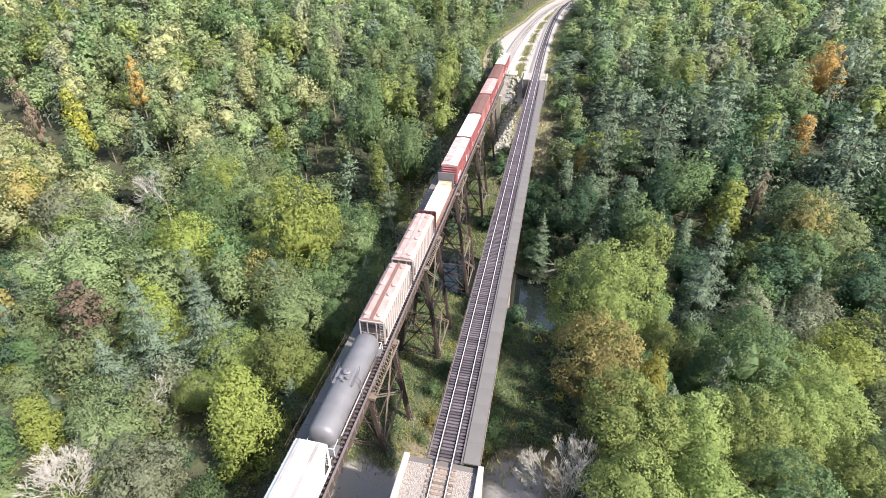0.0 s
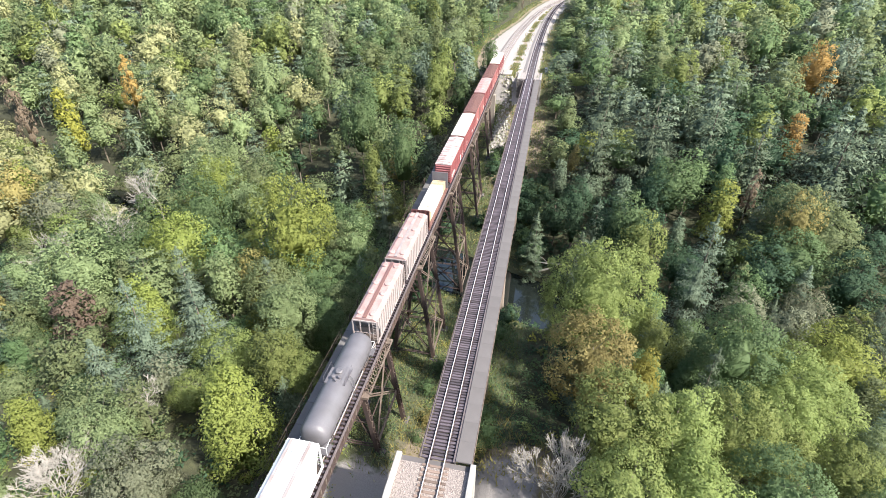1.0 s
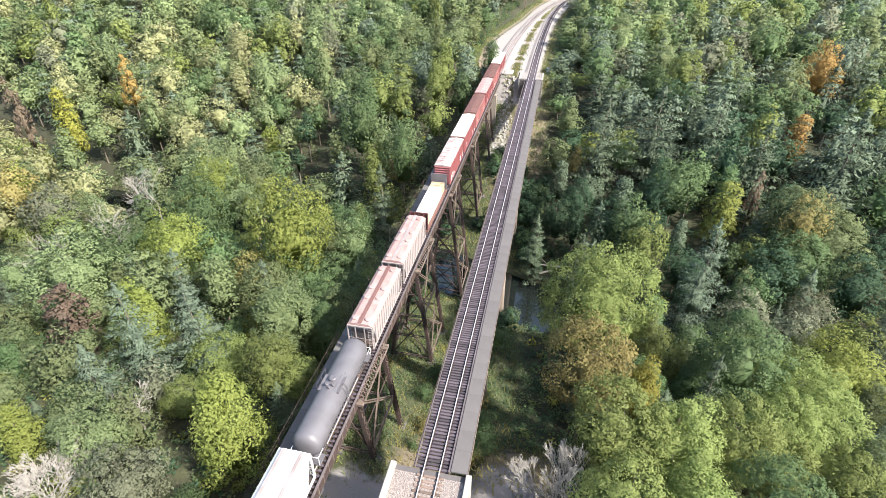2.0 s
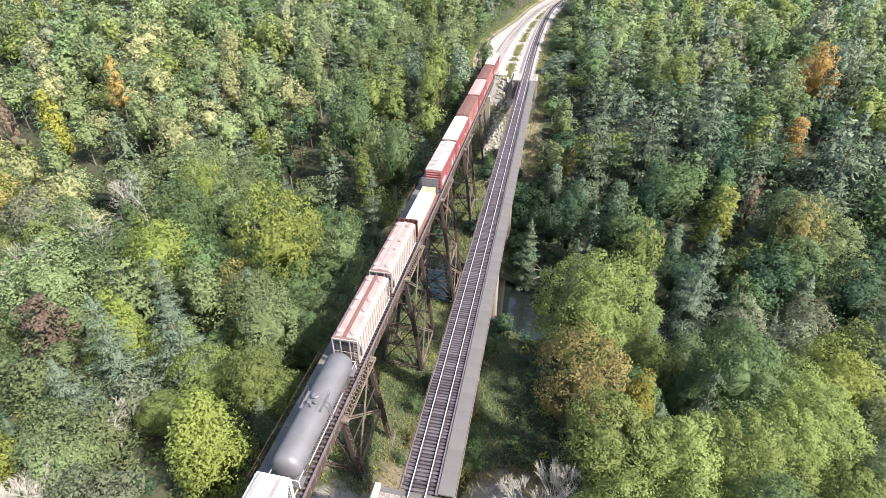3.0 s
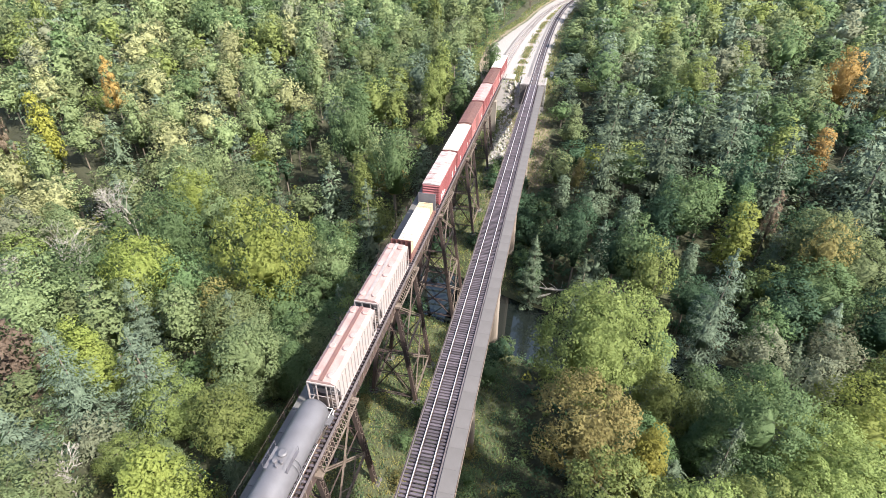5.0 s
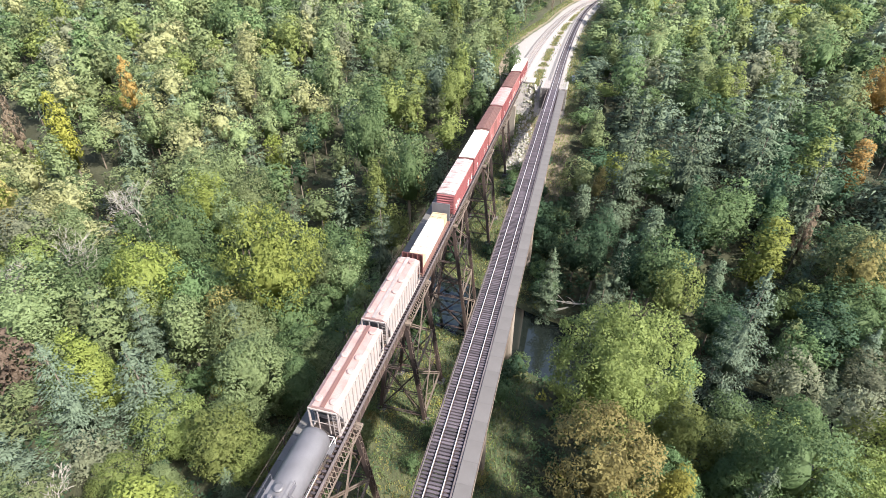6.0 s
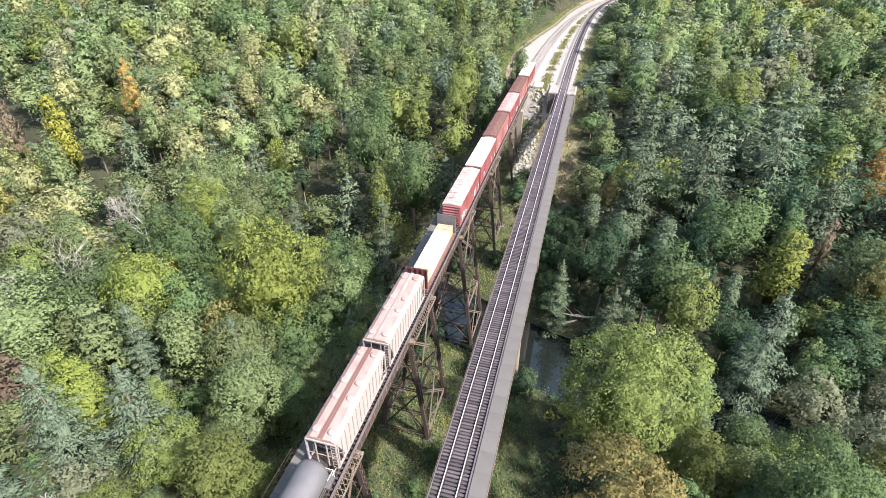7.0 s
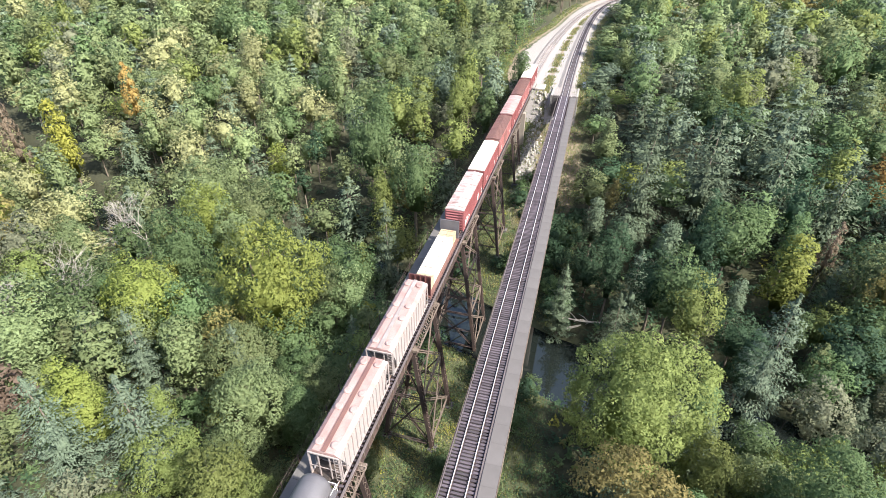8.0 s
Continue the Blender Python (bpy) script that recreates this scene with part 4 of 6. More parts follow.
def tank_car(y, length, mat, label):
    """Tank on a sill: domed ends, top platform with valves, side ladder, end railings."""
    L, R, zc = length - 1.5, 1.48, 2.62
    car = thing("tank_car", ALONG @ pose(LX, y + length / 2, 0), label, "tank car", "railway cars of the train")
    running_gear(car, length)
    prof = [(-L / 2, 0.05), (-L / 2 + 0.04, 0.5), (-L / 2 + 0.16, 0.95), (-L / 2 + 0.36, 1.27), (-L / 2 + 0.62, 1.44), (-L / 2 + 0.9, 1.48)]
    ys = [p[0] for p in prof] + [-p[0] for p in prof[::-1]]
    rs = [p[1] for p in prof] + [p[1] for p in prof[::-1]]
    part("tank", Solid().tube([(0, a, zc) for a in ys], rs, 40), mat, car, smooth=True)
    for yy in np.linspace(-L / 2 + 1.2, L / 2 - 1.2, 6):
        part("tank_seam", Solid().tube([(0, yy - 0.035, zc), (0, yy + 0.035, zc)], [R + 0.008, R + 0.008], 40, caps=False), mat, car, smooth=True)
    top = zc + R
    for sd in (-1, 1):
        pl = Solid().box(min(sd * 0.8, sd * 1.15), max(sd * 0.8, sd * 1.15), -1.1, 1.1, top - 0.32, top - 0.27)
        for yy in (-1.1, 0, 1.1):
            pl.beam((sd * 1.13, yy, top - 0.3), (sd * 1.13, yy, top + 0.5), 0.03, 0.03)
        pl.beam((sd * 1.13, -1.1, top + 0.5), (sd * 1.13, 1.1, top + 0.5), 0.03, 0.03)
        part("platform", pl, P_BULKGREY, car, "dark grey steel platform with a handrail")
    part("manway", Solid().tube([(0, 0.35, top - 0.05), (0, 0.35, top + 0.22)], [0.36, 0.36], 20).tube([(0, 0.35, top + 0.22), (0, 0.35, top + 0.3)], [0.42, 0.30], 20), P_GREY, car)
    for vx, vy, vr in ((-0.3, -0.55, 0.16), (0.35, -0.5, 0.13), (0.1, -0.95, 0.1)):
        part("valve", Solid().tube([(vx, vy, top - 0.08), (vx, vy, top + 0.25)], [vr, vr], 10).tube([(vx, vy, top + 0.25), (vx, vy, top + 0.32)], [vr * 1.4, vr * 1.1], 10), P_BULKGREY, car)
    for sd in (-1, 1):
        s = Solid()
        for k in (-0.25, 0.25):
            s.tube([(sd * 1.45, k, 0.9), (sd * 1.62, k, zc), (sd * 1.42, k, zc + 0.95), (sd * 1.1, k, top - 0.2)], [0.03] * 4, 5)
        for z in np.arange(1.2, 3.5, 0.4):
            s.beam((sd * 1.6, -0.25, z), (sd * 1.6, 0.25, z), 0.03, 0.03)
        part("ladder", s, mat, car)
        part("handrail", Solid().tube([(sd * 1.56, -L / 2 + 0.5, 2.2), (sd * 1.56, L / 2 - 0.5, 2.2)], [0.025, 0.025], 5), mat, car)
    for e in (-1, 1):
        yy = e * (length / 2 - 0.55)
        part("end_sill", Solid().box(-1.5, 1.5, min(yy, yy - e * 1.2), max(yy, yy - e * 1.2), 0.95, 1.12), mat, car)
        rl = Solid()
        for x in (-1.45, -0.7, 0.7, 1.45):
            rl.beam((x, yy, 1.1), (x, yy, 2.15), 0.05, 0.05)
        rl.beam((-1.45, yy, 2.15), (1.45, yy, 2.15), 0.05, 0.05).beam((-1.45, yy, 2.15), (-1.45, yy - e * 1.1, 2.15), 0.05, 0.05).beam((1.45, yy, 2.15), (1.45, yy - e * 1.1, 2.15), 0.05, 0.05)
        part("end_railing", rl, P_WHITE, car, "white-painted end railing")
        sd_ = Solid().box(-1.0, 1.0, min(yy - e * 1.2, yy - e * 3.4), max(yy - e * 1.2, yy - e * 3.4), 1.05, 1.5)
        part("saddle", sd_, mat, car)
    return car


def bulkhead_flat(y, length):
    L, W = length - 0.9, 1.5
    car = thing("bulkhead_flatcar", ALONG @ pose(LX, y + length / 2, 0), "bulkhead flatcar with dark red and grey end walls", "flatcar", "railway cars of the train")
    running_gear(car, length)
    part("deck", Solid().box(-W, W, -L / 2, L / 2, 1.05, 1.25), P_BROWN, car)
    for sd in (-1, 1):
        part("side_sill", Solid().box(min(sd * (W - 0.1), sd * (W + 0.03)), max(sd * (W - 0.1), sd * (W + 0.03)), -L / 2, L / 2, 0.75, 1.2), P_BROWN, car)
        for i in range(12):
            yy = -L / 2 + 1.0 + (L - 2.0) * i / 11
            part("stake_pocket", Solid().box(min(sd * W, sd * (W + 0.09)), max(sd * W, sd * (W + 0.09)), yy - 0.09, yy + 0.09, 0.85, 1.22), P_BROWN, car)
    for e, mat, lab in ((-1, P_BULK, "dark red bulkhead wall"), (1, P_BULKGREY, "grey bulkhead wall")):
        yy = e * (L / 2 - 0.35)
        b = part("bulkhead", Solid().box(-W, W, yy - 0.06, yy + 0.06, 1.25, 4.35, c=0.02), mat, car, lab)
        for x in (-1.45, -0.72, 0, 0.72, 1.45):
            part("bulkhead_post", Solid().beam((x, yy + e * 0.13, 1.2), (x, yy + e * 0.13, 4.3), 0.14, 0.14), mat, b)
    rng = random.Random(4)
    rows = 7
    for i in range(rows):
        a, b = -L / 2 + 0.75 + (L - 1.6) * i / rows, -L / 2 + 0.75 + (L - 1.6) * (i + 1) / rows
        raw = i in (0, rows - 1)
        for lev in range(2):
            for sx in (-1, 1):
                z0 = 1.36 + lev * 0.82
                me = Solid().box(min(0.02 * sx, 1.2 * sx), max(0.02 * sx, 1.2 * sx), a + 0.03, b - 0.03, z0, z0 + 0.74 - rng.uniform(0, 0.03), c=0.03)
                t = thing("lumber_bundle", ALONG @ pose(LX, y + length / 2, 0), "bare tan lumber bundle on the flatcar" if raw else "white-wrapped lumber bundle on the flatcar", "lumber bundle", "lumber load")
                part("planks" if raw else "wrapping", me, LUMBER_RAW if raw else LUMBER, t)
                st = Solid()
                for yy in (a + 0.45, b - 0.45):
                    st.box(min(0.015 * sx, 1.206 * sx), max(0.015 * sx, 1.206 * sx), yy - 0.02, yy + 0.02, z0 - 0.004, z0 + 0.746)
                part("strap", st, P_BLACK, t)
    return car


def gondola(y, length, mat, floor_mat, label, load=False, low=False):
    L, W = length - 1.0, 1.5
    zt = 1.9 if low else 2.7
    car = thing("gondola", ALONG @ pose(LX, y + length / 2, 0), label, "gondola car", "railway cars of the train")
    running_gear(car, length)
    part("floor", Solid().box(-W, W, -L / 2, L / 2, 1.0, 1.2), floor_mat, car)
    for sd in (-1, 1):
        part("side_wall", Solid().box(min(sd * (W - 0.06), sd * W), max(sd * (W - 0.06), sd * W), -L / 2, L / 2, 1.0, zt), mat, car)
        part("top_rail", Solid().box(min(sd * (W - 0.1), sd * (W + 0.1)), max(sd * (W - 0.1), sd * (W + 0.1)), -L / 2, L / 2, zt, zt + 0.12, c=0.02), mat, car)
        for i in range(15):
            yy = -L / 2 + 0.3 + (L - 0.6) * i / 14
            part("side_post", Solid().box(min(sd * W, sd * (W + 0.12)), max(sd * W, sd * (W + 0.12)), yy - 0.07, yy + 0.07, 1.0, zt), mat, car)
    for e in (-1, 1):
        part("end_wall", Solid().box(-W, W, min(e * L / 2, e * (L / 2 - 0.1)), max(e * L / 2, e * (L / 2 - 0.1)), 1.0, zt + 0.1), mat, car)
    if low:
        for yy in (-1.8, 0.0, 1.8):
            part("cross_bar", Solid().box(-W, W, yy - 0.1, yy + 0.1, zt - 0.1, zt + 0.12), mat, car)
    if load:
        s = Solid()
        rng = random.Random(8)
        nx, ny = 8, 40
        vs = [(-1.4 + 2.8 * i / nx, -L / 2 + 0.15 + (L - 0.3) * j / ny, 1.3 + rng.uniform(0, 0.35)) for j in range(ny + 1) for i in range(nx + 1)]
        s.add(vs, [(j * (nx + 1) + i, j * (nx + 1) + i + 1, (j + 1) * (nx + 1) + i + 1, (j + 1) * (nx + 1) + i) for j in range(ny) for i in range(nx)])
        part("load", s, ballast("brown_scrap", (0.32, 0.24, 0.19), (0.12, 0.085, 0.07), 5.0), car, "loose brown scrap load")
    return car


# from the far end of the train towards its front
boxcar(170.4, 17.2, P_RED, P_WHITE_ROOF, P_RED_UNLIT, "red boxcar with a cream-white roof", marks=6, roof_ribs=False)
boxcar(153.0, 16.6, P_PINK, P_BROWN, P_RED_UNLIT, "faded red boxcar with a brown ribbed roof", roof_ribs=2, marks=8)
boxcar(136.8, 16.2, P_RED, P_STRIPE_ROOF, P_RED_UNLIT, "red boxcar with a faded pink striped roof", roof_ribs=2, marks=6)
boxcar(119.9, 16.5, P_PINK, P_BROWN, P_BROWN, "brown boxcar with a ribbed brown roof", roof_ribs=2, door=P_BROWN, marks=5)
boxcar(103.7, 16.1, P_RED, P_WHITE_ROOF, P_RED_UNLIT, "red boxcar with a smooth cream-white roof", roof_ribs=False, marks=6)
boxcar(87.8, 15.8, P_RED, P_PATCH_ROOF, P_RED, "red boxcar with a peeling pale roof", marks=12)
bulkhead_flat(69.6, 16.6)
covered_hopper(55.2, 14.2, P_HOPPER, P_HOPPER_ROOF, P_WALK, "pale grey covered hopper with a rusty pink roof")
covered_hopper(42.0, 13.2, P_HOPPER, P_HOPPER_ROOF, P_BROWN, "weathered covered hopper with pink roof and dark walkway")
tank_car(26.4, 15.8, P_GREY, "dull grey tank car with a top platform")
covered_hopper(8.4, 18.0, P_WHITE, P_WHITE, P_WALK, "long clean white covered hopper", "trough")
gondola(-9.0, 17.2, P_FLATRED, P_FLATRED, "low faded red gondola with cross bars", low=True)
tank_car(-25.0, 15.8, P_WHITE, "bright white tank car")
gondola(-42.5, 17.2, P_FLATRED, P_BROWN, "rusty red gondola with a loose brown load", load=True)


# ---------------------------------------------------------------- trees
rng = np.random.default_rng(5)


def leaf_sprays(centres, normals, size, r, stretch=1.0, along=None, ragged=0.30):
    """Pointed leaf sprays at the given places: three corners each."""
    n = len(centres)
    t = r.normal(size=(n, 3))
    if along is not None:
        t = np.cross(along, normals) + 0.25 * t
    nrm = unit(normals) + ragged * r.normal(size=(n, 3))
    nrm = unit(nrm)
    a = unit(np.cross(nrm, t))
    b = np.cross(nrm, a)
    s = size * r.uniform(0.6, 1.3, (n, 1))
    wide = r.uniform(0.30, 0.52, (n, 1)) / stretch
    return np.stack([centres - a * s * 0.5 * stretch - b * s * wide, centres + a * s * 0.75 * stretch, centres - a * s * 0.5 * stretch + b * s * wide], 1).reshape(-1, 3)


def profile(shape, h):
    """How far out a crown reaches at the height h, both from 0 to 1."""
    if shape == "round":
        return math.sin(math.pi * min(1, 0.12 + 0.86 * h)) ** 0.62
    if shape == "tall":
        return (1 - h) ** 0.55 * min(1, 0.45 + 2.2 * h)
    if shape == "spread":
        return min(1.0, 0.35 + 1.4 * h) * math.sqrt(max(0.0, 1 - (max(0, h - 0.45) / 0.56) ** 2))
    return (1 - h) ** 0.80


def unit(v):
    return v / (np.linalg.norm(v, axis=-1, keepdims=True) + 1e-9)


def clump_leaves(r, hubs, radii, away, per, size, ragged=0.62, lift=0.25, along=None):
    """Leaves laid evenly over the outer side of each clump."""
    n = len(hubs)
    i = np.arange(per) + 0.5
    h = 1 - 1.45 * i / per
    fib = np.stack([np.sqrt(1 - h * h) * np.cos(2.39996 * i), np.sqrt(1 - h * h) * np.sin(2.39996 * i), h], -1)
    e1 = unit(np.cross(away, r.normal(size=(n, 3))))
    e2 = np.cross(away, e1)
    d = unit(fib[:, 0, None] * e1[:, None] + fib[:, 1, None] * e2[:, None] + fib[:, 2, None] * away[:, None] + 0.16 * r.normal(size=(n, per, 3)))
    p = hubs[:, None] + d * radii[:, None] * (1.0 + 0.13 * r.normal(size=(n, per, 1)))
    g = unit(d * 0.62 + away[:, None] * 0.50 + np.array([0, 0, lift]))
    p, g = p.reshape(-1, 3), g.reshape(-1, 3)
    if along is None:
        v = leaf_sprays(p, g, size, r, ragged=ragged)
    else:
        v = leaf_sprays(p, g, size, r, 1.2, (np.repeat(along[:, None], per, 1) + 0.75 * d).reshape(-1, 3), ragged)
    return v.reshape(-1, 3, 3), np.repeat(unit(g + 0.20 * r.normal(size=g.shape)), 3, 0).reshape(-1, 3, 3)


def crown_core(r, width, height, shape, fill, nh=8, na=12):
    """The dense middle of a crown, behind the outer clumps."""
    ring = [[np.array([math.cos(6.2832 * j / na) * profile(shape, h) * width / 2 * fill * k, math.sin(6.2832 * j / na) * profile(shape, h) * width / 2 * fill * k, h * height])
             for j in range(na) for k in (r.uniform(0.66, 1.22),)] for h in np.linspace(0.06, 0.62, nh)]
    ring.append([np.array([0, 0, 0.70 * height])] * na)
    tri = []
    for a, b in zip(ring, ring[1:]):
        for j in range(na):
            i = (j + 1) % na
            tri += [(a[j], a[i], b[i]), (a[j], b[i], b[j])]
    tri = np.array(tri)
    nor = unit(unit(tri - np.array([0, 0, 0.4 * height])) + 0.3 * r.normal(size=tri.shape))
    return tri, nor


def broad_crown(r, n_clump, per, width, height, shape, clump_r, leaf, fill, rings=8):
    """Leafy clumps spread over an uneven crown of a few large boughs, whose base lies at z = 0."""
    boughs = unit(r.normal(size=(12, 3)) * [1, 1, 0.9] + [0, 0, 0.15])
    hubs, rad3 = [], []
    for k in range(n_clump):
        u = k * 2.39996 + r.uniform(-0.4, 0.4)
        h = ((k + r.uniform(0, 1)) / n_clump) ** 0.80 * 0.985 + 0.01
        d = np.array([math.cos(u), math.sin(u), 2 * h - 1])
        bulge = 0.68 + 0.40 * max(0.0, float(np.max(boughs @ (d / np.linalg.norm(d))))) ** 7
        cr = clump_r * r.uniform(0.50, 1.15)
        rad = width / 2 * profile(shape, h)
        out = np.array([rad * math.cos(u), rad * math.sin(u), (h - 0.42) * height]) * bulge * (r.uniform(0.90, 1.05) if k % 6 else r.uniform(0.5, 0.9))
        hubs.append(out + [0, 0, 0.42 * height] - 0.3 * cr * unit(out))
        rad3.append((cr, cr, cr * r.uniform(0.62, 0.85)))
    hubs, rad3 = np.array(hubs), np.array(rad3)
    away = unit((hubs - np.array([0, 0, 0.40 * height])) / np.array([width / 2, width / 2, height / 2]))
    t2, n2 = clump_leaves(r, hubs, rad3, away, per, leaf)
    t3, n3 = crown_core(r, width, height, shape, fill, rings, rings + 3)
    return np.concatenate([t2, t3]), np.concatenate([n2, n3]), list(hubs)


def conifer_crown(r, height, width, layers, per, tufts, leaf):
    """Whorls of long boughs, each a row of flat needle tufts that turn up towards the tip."""
    hubs, rad3, along, tips = [], [], [], []
    for k in range(layers):
        h = (k + r.uniform(0, 0.5)) / layers
        length = width / 2 * (1 - h) ** 0.80 * r.uniform(0.70, 1.10) + 0.25
        nb = int(r.integers(6, 9)) if h < 0.8 else 5
        a0 = r.uniform(0, 6.28)
        for j in range(nb):
            a = a0 + 6.283 * j / nb + r.uniform(-0.35, 0.35)
            ln = length * r.uniform(0.55, 1.18)
            m = max(1, int(round(tufts * ln / (width / 2))))
            ca, sa = math.cos(a), math.sin(a)
            z0 = height * h + r.normal() * 0.25
            for i in range(m):
                s = (i + 0.65) / m if m > 1 else 0.7
                lift = ln * (-0.20 * s + 0.26 * s * s + 0.30 * s * h)
                side = r.normal() * 0.06 * ln + 0.13 * ln * (1 if i % 2 else -1) * (1.05 - s)
                hubs.append((ca * s * ln - sa * side, sa * s * ln + ca * side, z0 + lift + r.normal() * 0.05))
                t = (0.36 + 0.42 * ln / m) * r.uniform(0.8, 1.2) * (1.15 - 0.4 * s)
                rad3.append((t, t, 0.26 * t))
                along.append((ca, sa, 0.25))
            tips.append(np.array([ca * ln * 0.85, sa * ln * 0.85, z0]))
    for k in range(4):
        hubs.append((0, 0, height * (0.90 + 0.033 * k)))
        rad3.append((0.32 - 0.06 * k, 0.32 - 0.06 * k, 0.5))
        along.append((0.1, 0, 1))
    hubs, rad3, along = np.array(hubs), np.array(rad3), unit(np.array(along))
    away = unit(along * 0.55 + np.array([0, 0, 0.9]))
    t2, n2 = clump_leaves(r, hubs, rad3, away, per, leaf, 0.40, 0.25, along)
    t3, n3 = crown_core(r, width, height * 0.9, "conifer", 0.20)
    return np.concatenate([t2, t3]), np.concatenate([n2, n3]), tips


def leaf_mesh(name, verts, mat_index=None, mats=(), normals=None):
    """A mesh of loose three-cornered leaves, shaded by the directions given for their corners."""
    n = len(verts) // 3
    me = bpy.data.meshes.new(name)
    me.vertices.add(3 * n)
    me.vertices.foreach_set("co", np.asarray(verts, np.float32).ravel())
    me.loops.add(3 * n)
    me.loops.foreach_set("vertex_index", np.arange(3 * n, dtype=np.int32))
    me.polygons.add(n)
    me.polygons.foreach_set("loop_start", np.arange(0, 3 * n, 3, dtype=np.int32))
    for mt in mats:
        me.materials.append(mt)
    if mat_index is not None:
        me.polygons.foreach_set("material_index", np.asarray(mat_index, np.int32))
    me.update(calc_edges=True)
    me.validate()
    if normals is not None:
        me.polygons.foreach_set("use_smooth", np.ones(n, bool))
        at = me.attributes.new("custom_normal", "FLOAT_VECTOR", "POINT")
        at.data.foreach_set("vector", np.asarray(normals, np.float32).ravel())
    return me


def trunk_solid(r, height, base_r, hubs, crown_z, limbs, lean=0.3, conifer=False):
    s = Solid()
    lx, ly = r.normal(size=2) * lean
    top = height * (0.97 if conifer else 0.82)
    steps = 6
    line = [(lx * (i / steps) ** 2 + 0.1 * math.sin(i * 1.7), ly * (i / steps) ** 2 + 0.1 * math.cos(i * 2.1), top * i / steps - (0.8 if i == 0 else 0)) for i in range(steps + 1)]
    s.tube(line, [base_r * (1.35 if i == 0 else 1 - 0.88 * i / steps) for i in range(steps + 1)], 7)
    pick = [hubs[i] for i in r.permutation(len(hubs))[:limbs]]
    for hb in pick:
        end = Vector((hb[0] * 0.92, hb[1] * 0.92, hb[2] + crown_z))
        zz = max(crown_z * 0.75, min(top * 0.95, end.z - 0.45 * math.hypot(hb[0], hb[1]) if not conifer else end.z))
        k = zz / top
        st = Vector((lx * k * k, ly * k * k, zz))
        mid = st.lerp(end, 0.55) + Vector((0, 0, -0.25 if conifer else 0.35))
        rr = base_r * (0.16 if conifer else 0.34) * max(0.3, 1.15 - k)
        s.tube([st, mid, end], [rr, rr * 0.6, rr * 0.2], 4, caps=False)
    return s


KINDS = {}
FAR_CROWNS = {}
# name: (shape, height, crown width, crown height, clumps, clump radius, leaves a clump, dense middle)
SPECIES = {
    "oak": ("round", 21, 10.5, 14.5, 100, 1.20, 128, 0.62),
    "oak_b": ("round", 20, 9.0, 13.0, 84, 1.12, 128, 0.62),
    "great": ("round", 23, 15.0, 17.5, 230, 1.30, 135, 0.66),
    "poplar": ("tall", 25, 8.5, 18.5, 104, 1.10, 120, 0.58),
    "birch": ("tall", 21, 6.5, 14.0, 70, 0.95, 112, 0.55),
    "maple": ("spread", 19, 9.5, 12.5, 88, 1.15, 128, 0.62),
    "maple_b": ("spread", 17, 8.0, 11.0, 70, 1.08, 128, 0.60),
    "thin": ("tall", 18, 6.5, 11.5, 46, 0.80, 62, 0.30),
    "shrub": ("round", 6.5, 5.2, 5.0, 26, 0.85, 46, 0.60),
    "pine": ("conifer", 22, 11.0, 19.5, 11, 0, 38, 0),
    "pine_b": ("conifer", 19, 9.2, 17.0, 10, 0, 38, 0),
    "spruce": ("conifer", 16, 6.8, 15.0, 11, 0, 32, 0),
}


def crown_of(r, nm, grain):
    """A crown in one of four grains: 0 for finely leaved, 1 for fewer leaf sprays, 2 and 3 for the far wood."""
    shape, H, W, CH, nc, cr, per, fill = SPECIES[nm]
    if shape == "conifer":
        return conifer_crown(r, CH, W, nc - (0, 0, 1, 4)[grain], (per, 19, 10, 7)[grain], (4.4, 3.6, 2.5, 1.6)[grain], (0.225, 0.36, 0.56, 0.85)[grain])
    k = (1.0, 0.72, 0.48, 0.33)[grain]
    return broad_crown(r, max(10, int(nc * k)), (per, 43, 21, 15)[grain], W, CH, shape, cr * (1.0, 1.08, 1.2, 1.35)[grain], (0.215, 0.36, 0.58, 0.90)[grain], fill * 0.60, (8, 7, 5, 4)[grain])


def make_species():
    """Each kind in two shapes, and each shape in four grains."""
    for nm, (shape, H, W, CH, *_) in SPECIES.items():
        for var in range(8):
            r = np.random.default_rng(hash_of(nm) + var)
            V, NV, hubs = crown_of(r, nm, var // 2)
            V = V + [0, 0, H - CH]
            if var > 3:
                FAR_CROWNS[(nm, var - 4)] = (V, NV, H)
                continue
            conifer = shape == "conifer"
            tr = trunk_solid(r, H, 0.27 if conifer else 0.012 * H + 0.06, hubs, H - CH, 12 if conifer else 9, 0.15 if conifer else 0.3, conifer)
            KINDS[(nm, var)] = (leaf_mesh("crown", V.reshape(-1, 3), None, [LEAF["green"]], NV.reshape(-1, 3)), tr.mesh("trunk", BARK, True), H, W)


def hash_of(word):
    h = 7
    for ch in word:
        h = (h * 31 + ord(ch)) % 100003
    return h


make_species()
WORDS = {"green": "mid-green", "fresh": "bright green", "olive": "dull olive", "deep": "dark green", "yellow": "yellow-green", "lime": "lime green", "pine": "blue-green", "fir": "grey-green", "orange": "golden orange", "rust": "rusty brown", "red": "scarlet", "tan": "tan and yellow", "grey": "pale grey", "pale": "pale green", "straw": "straw-coloured"}


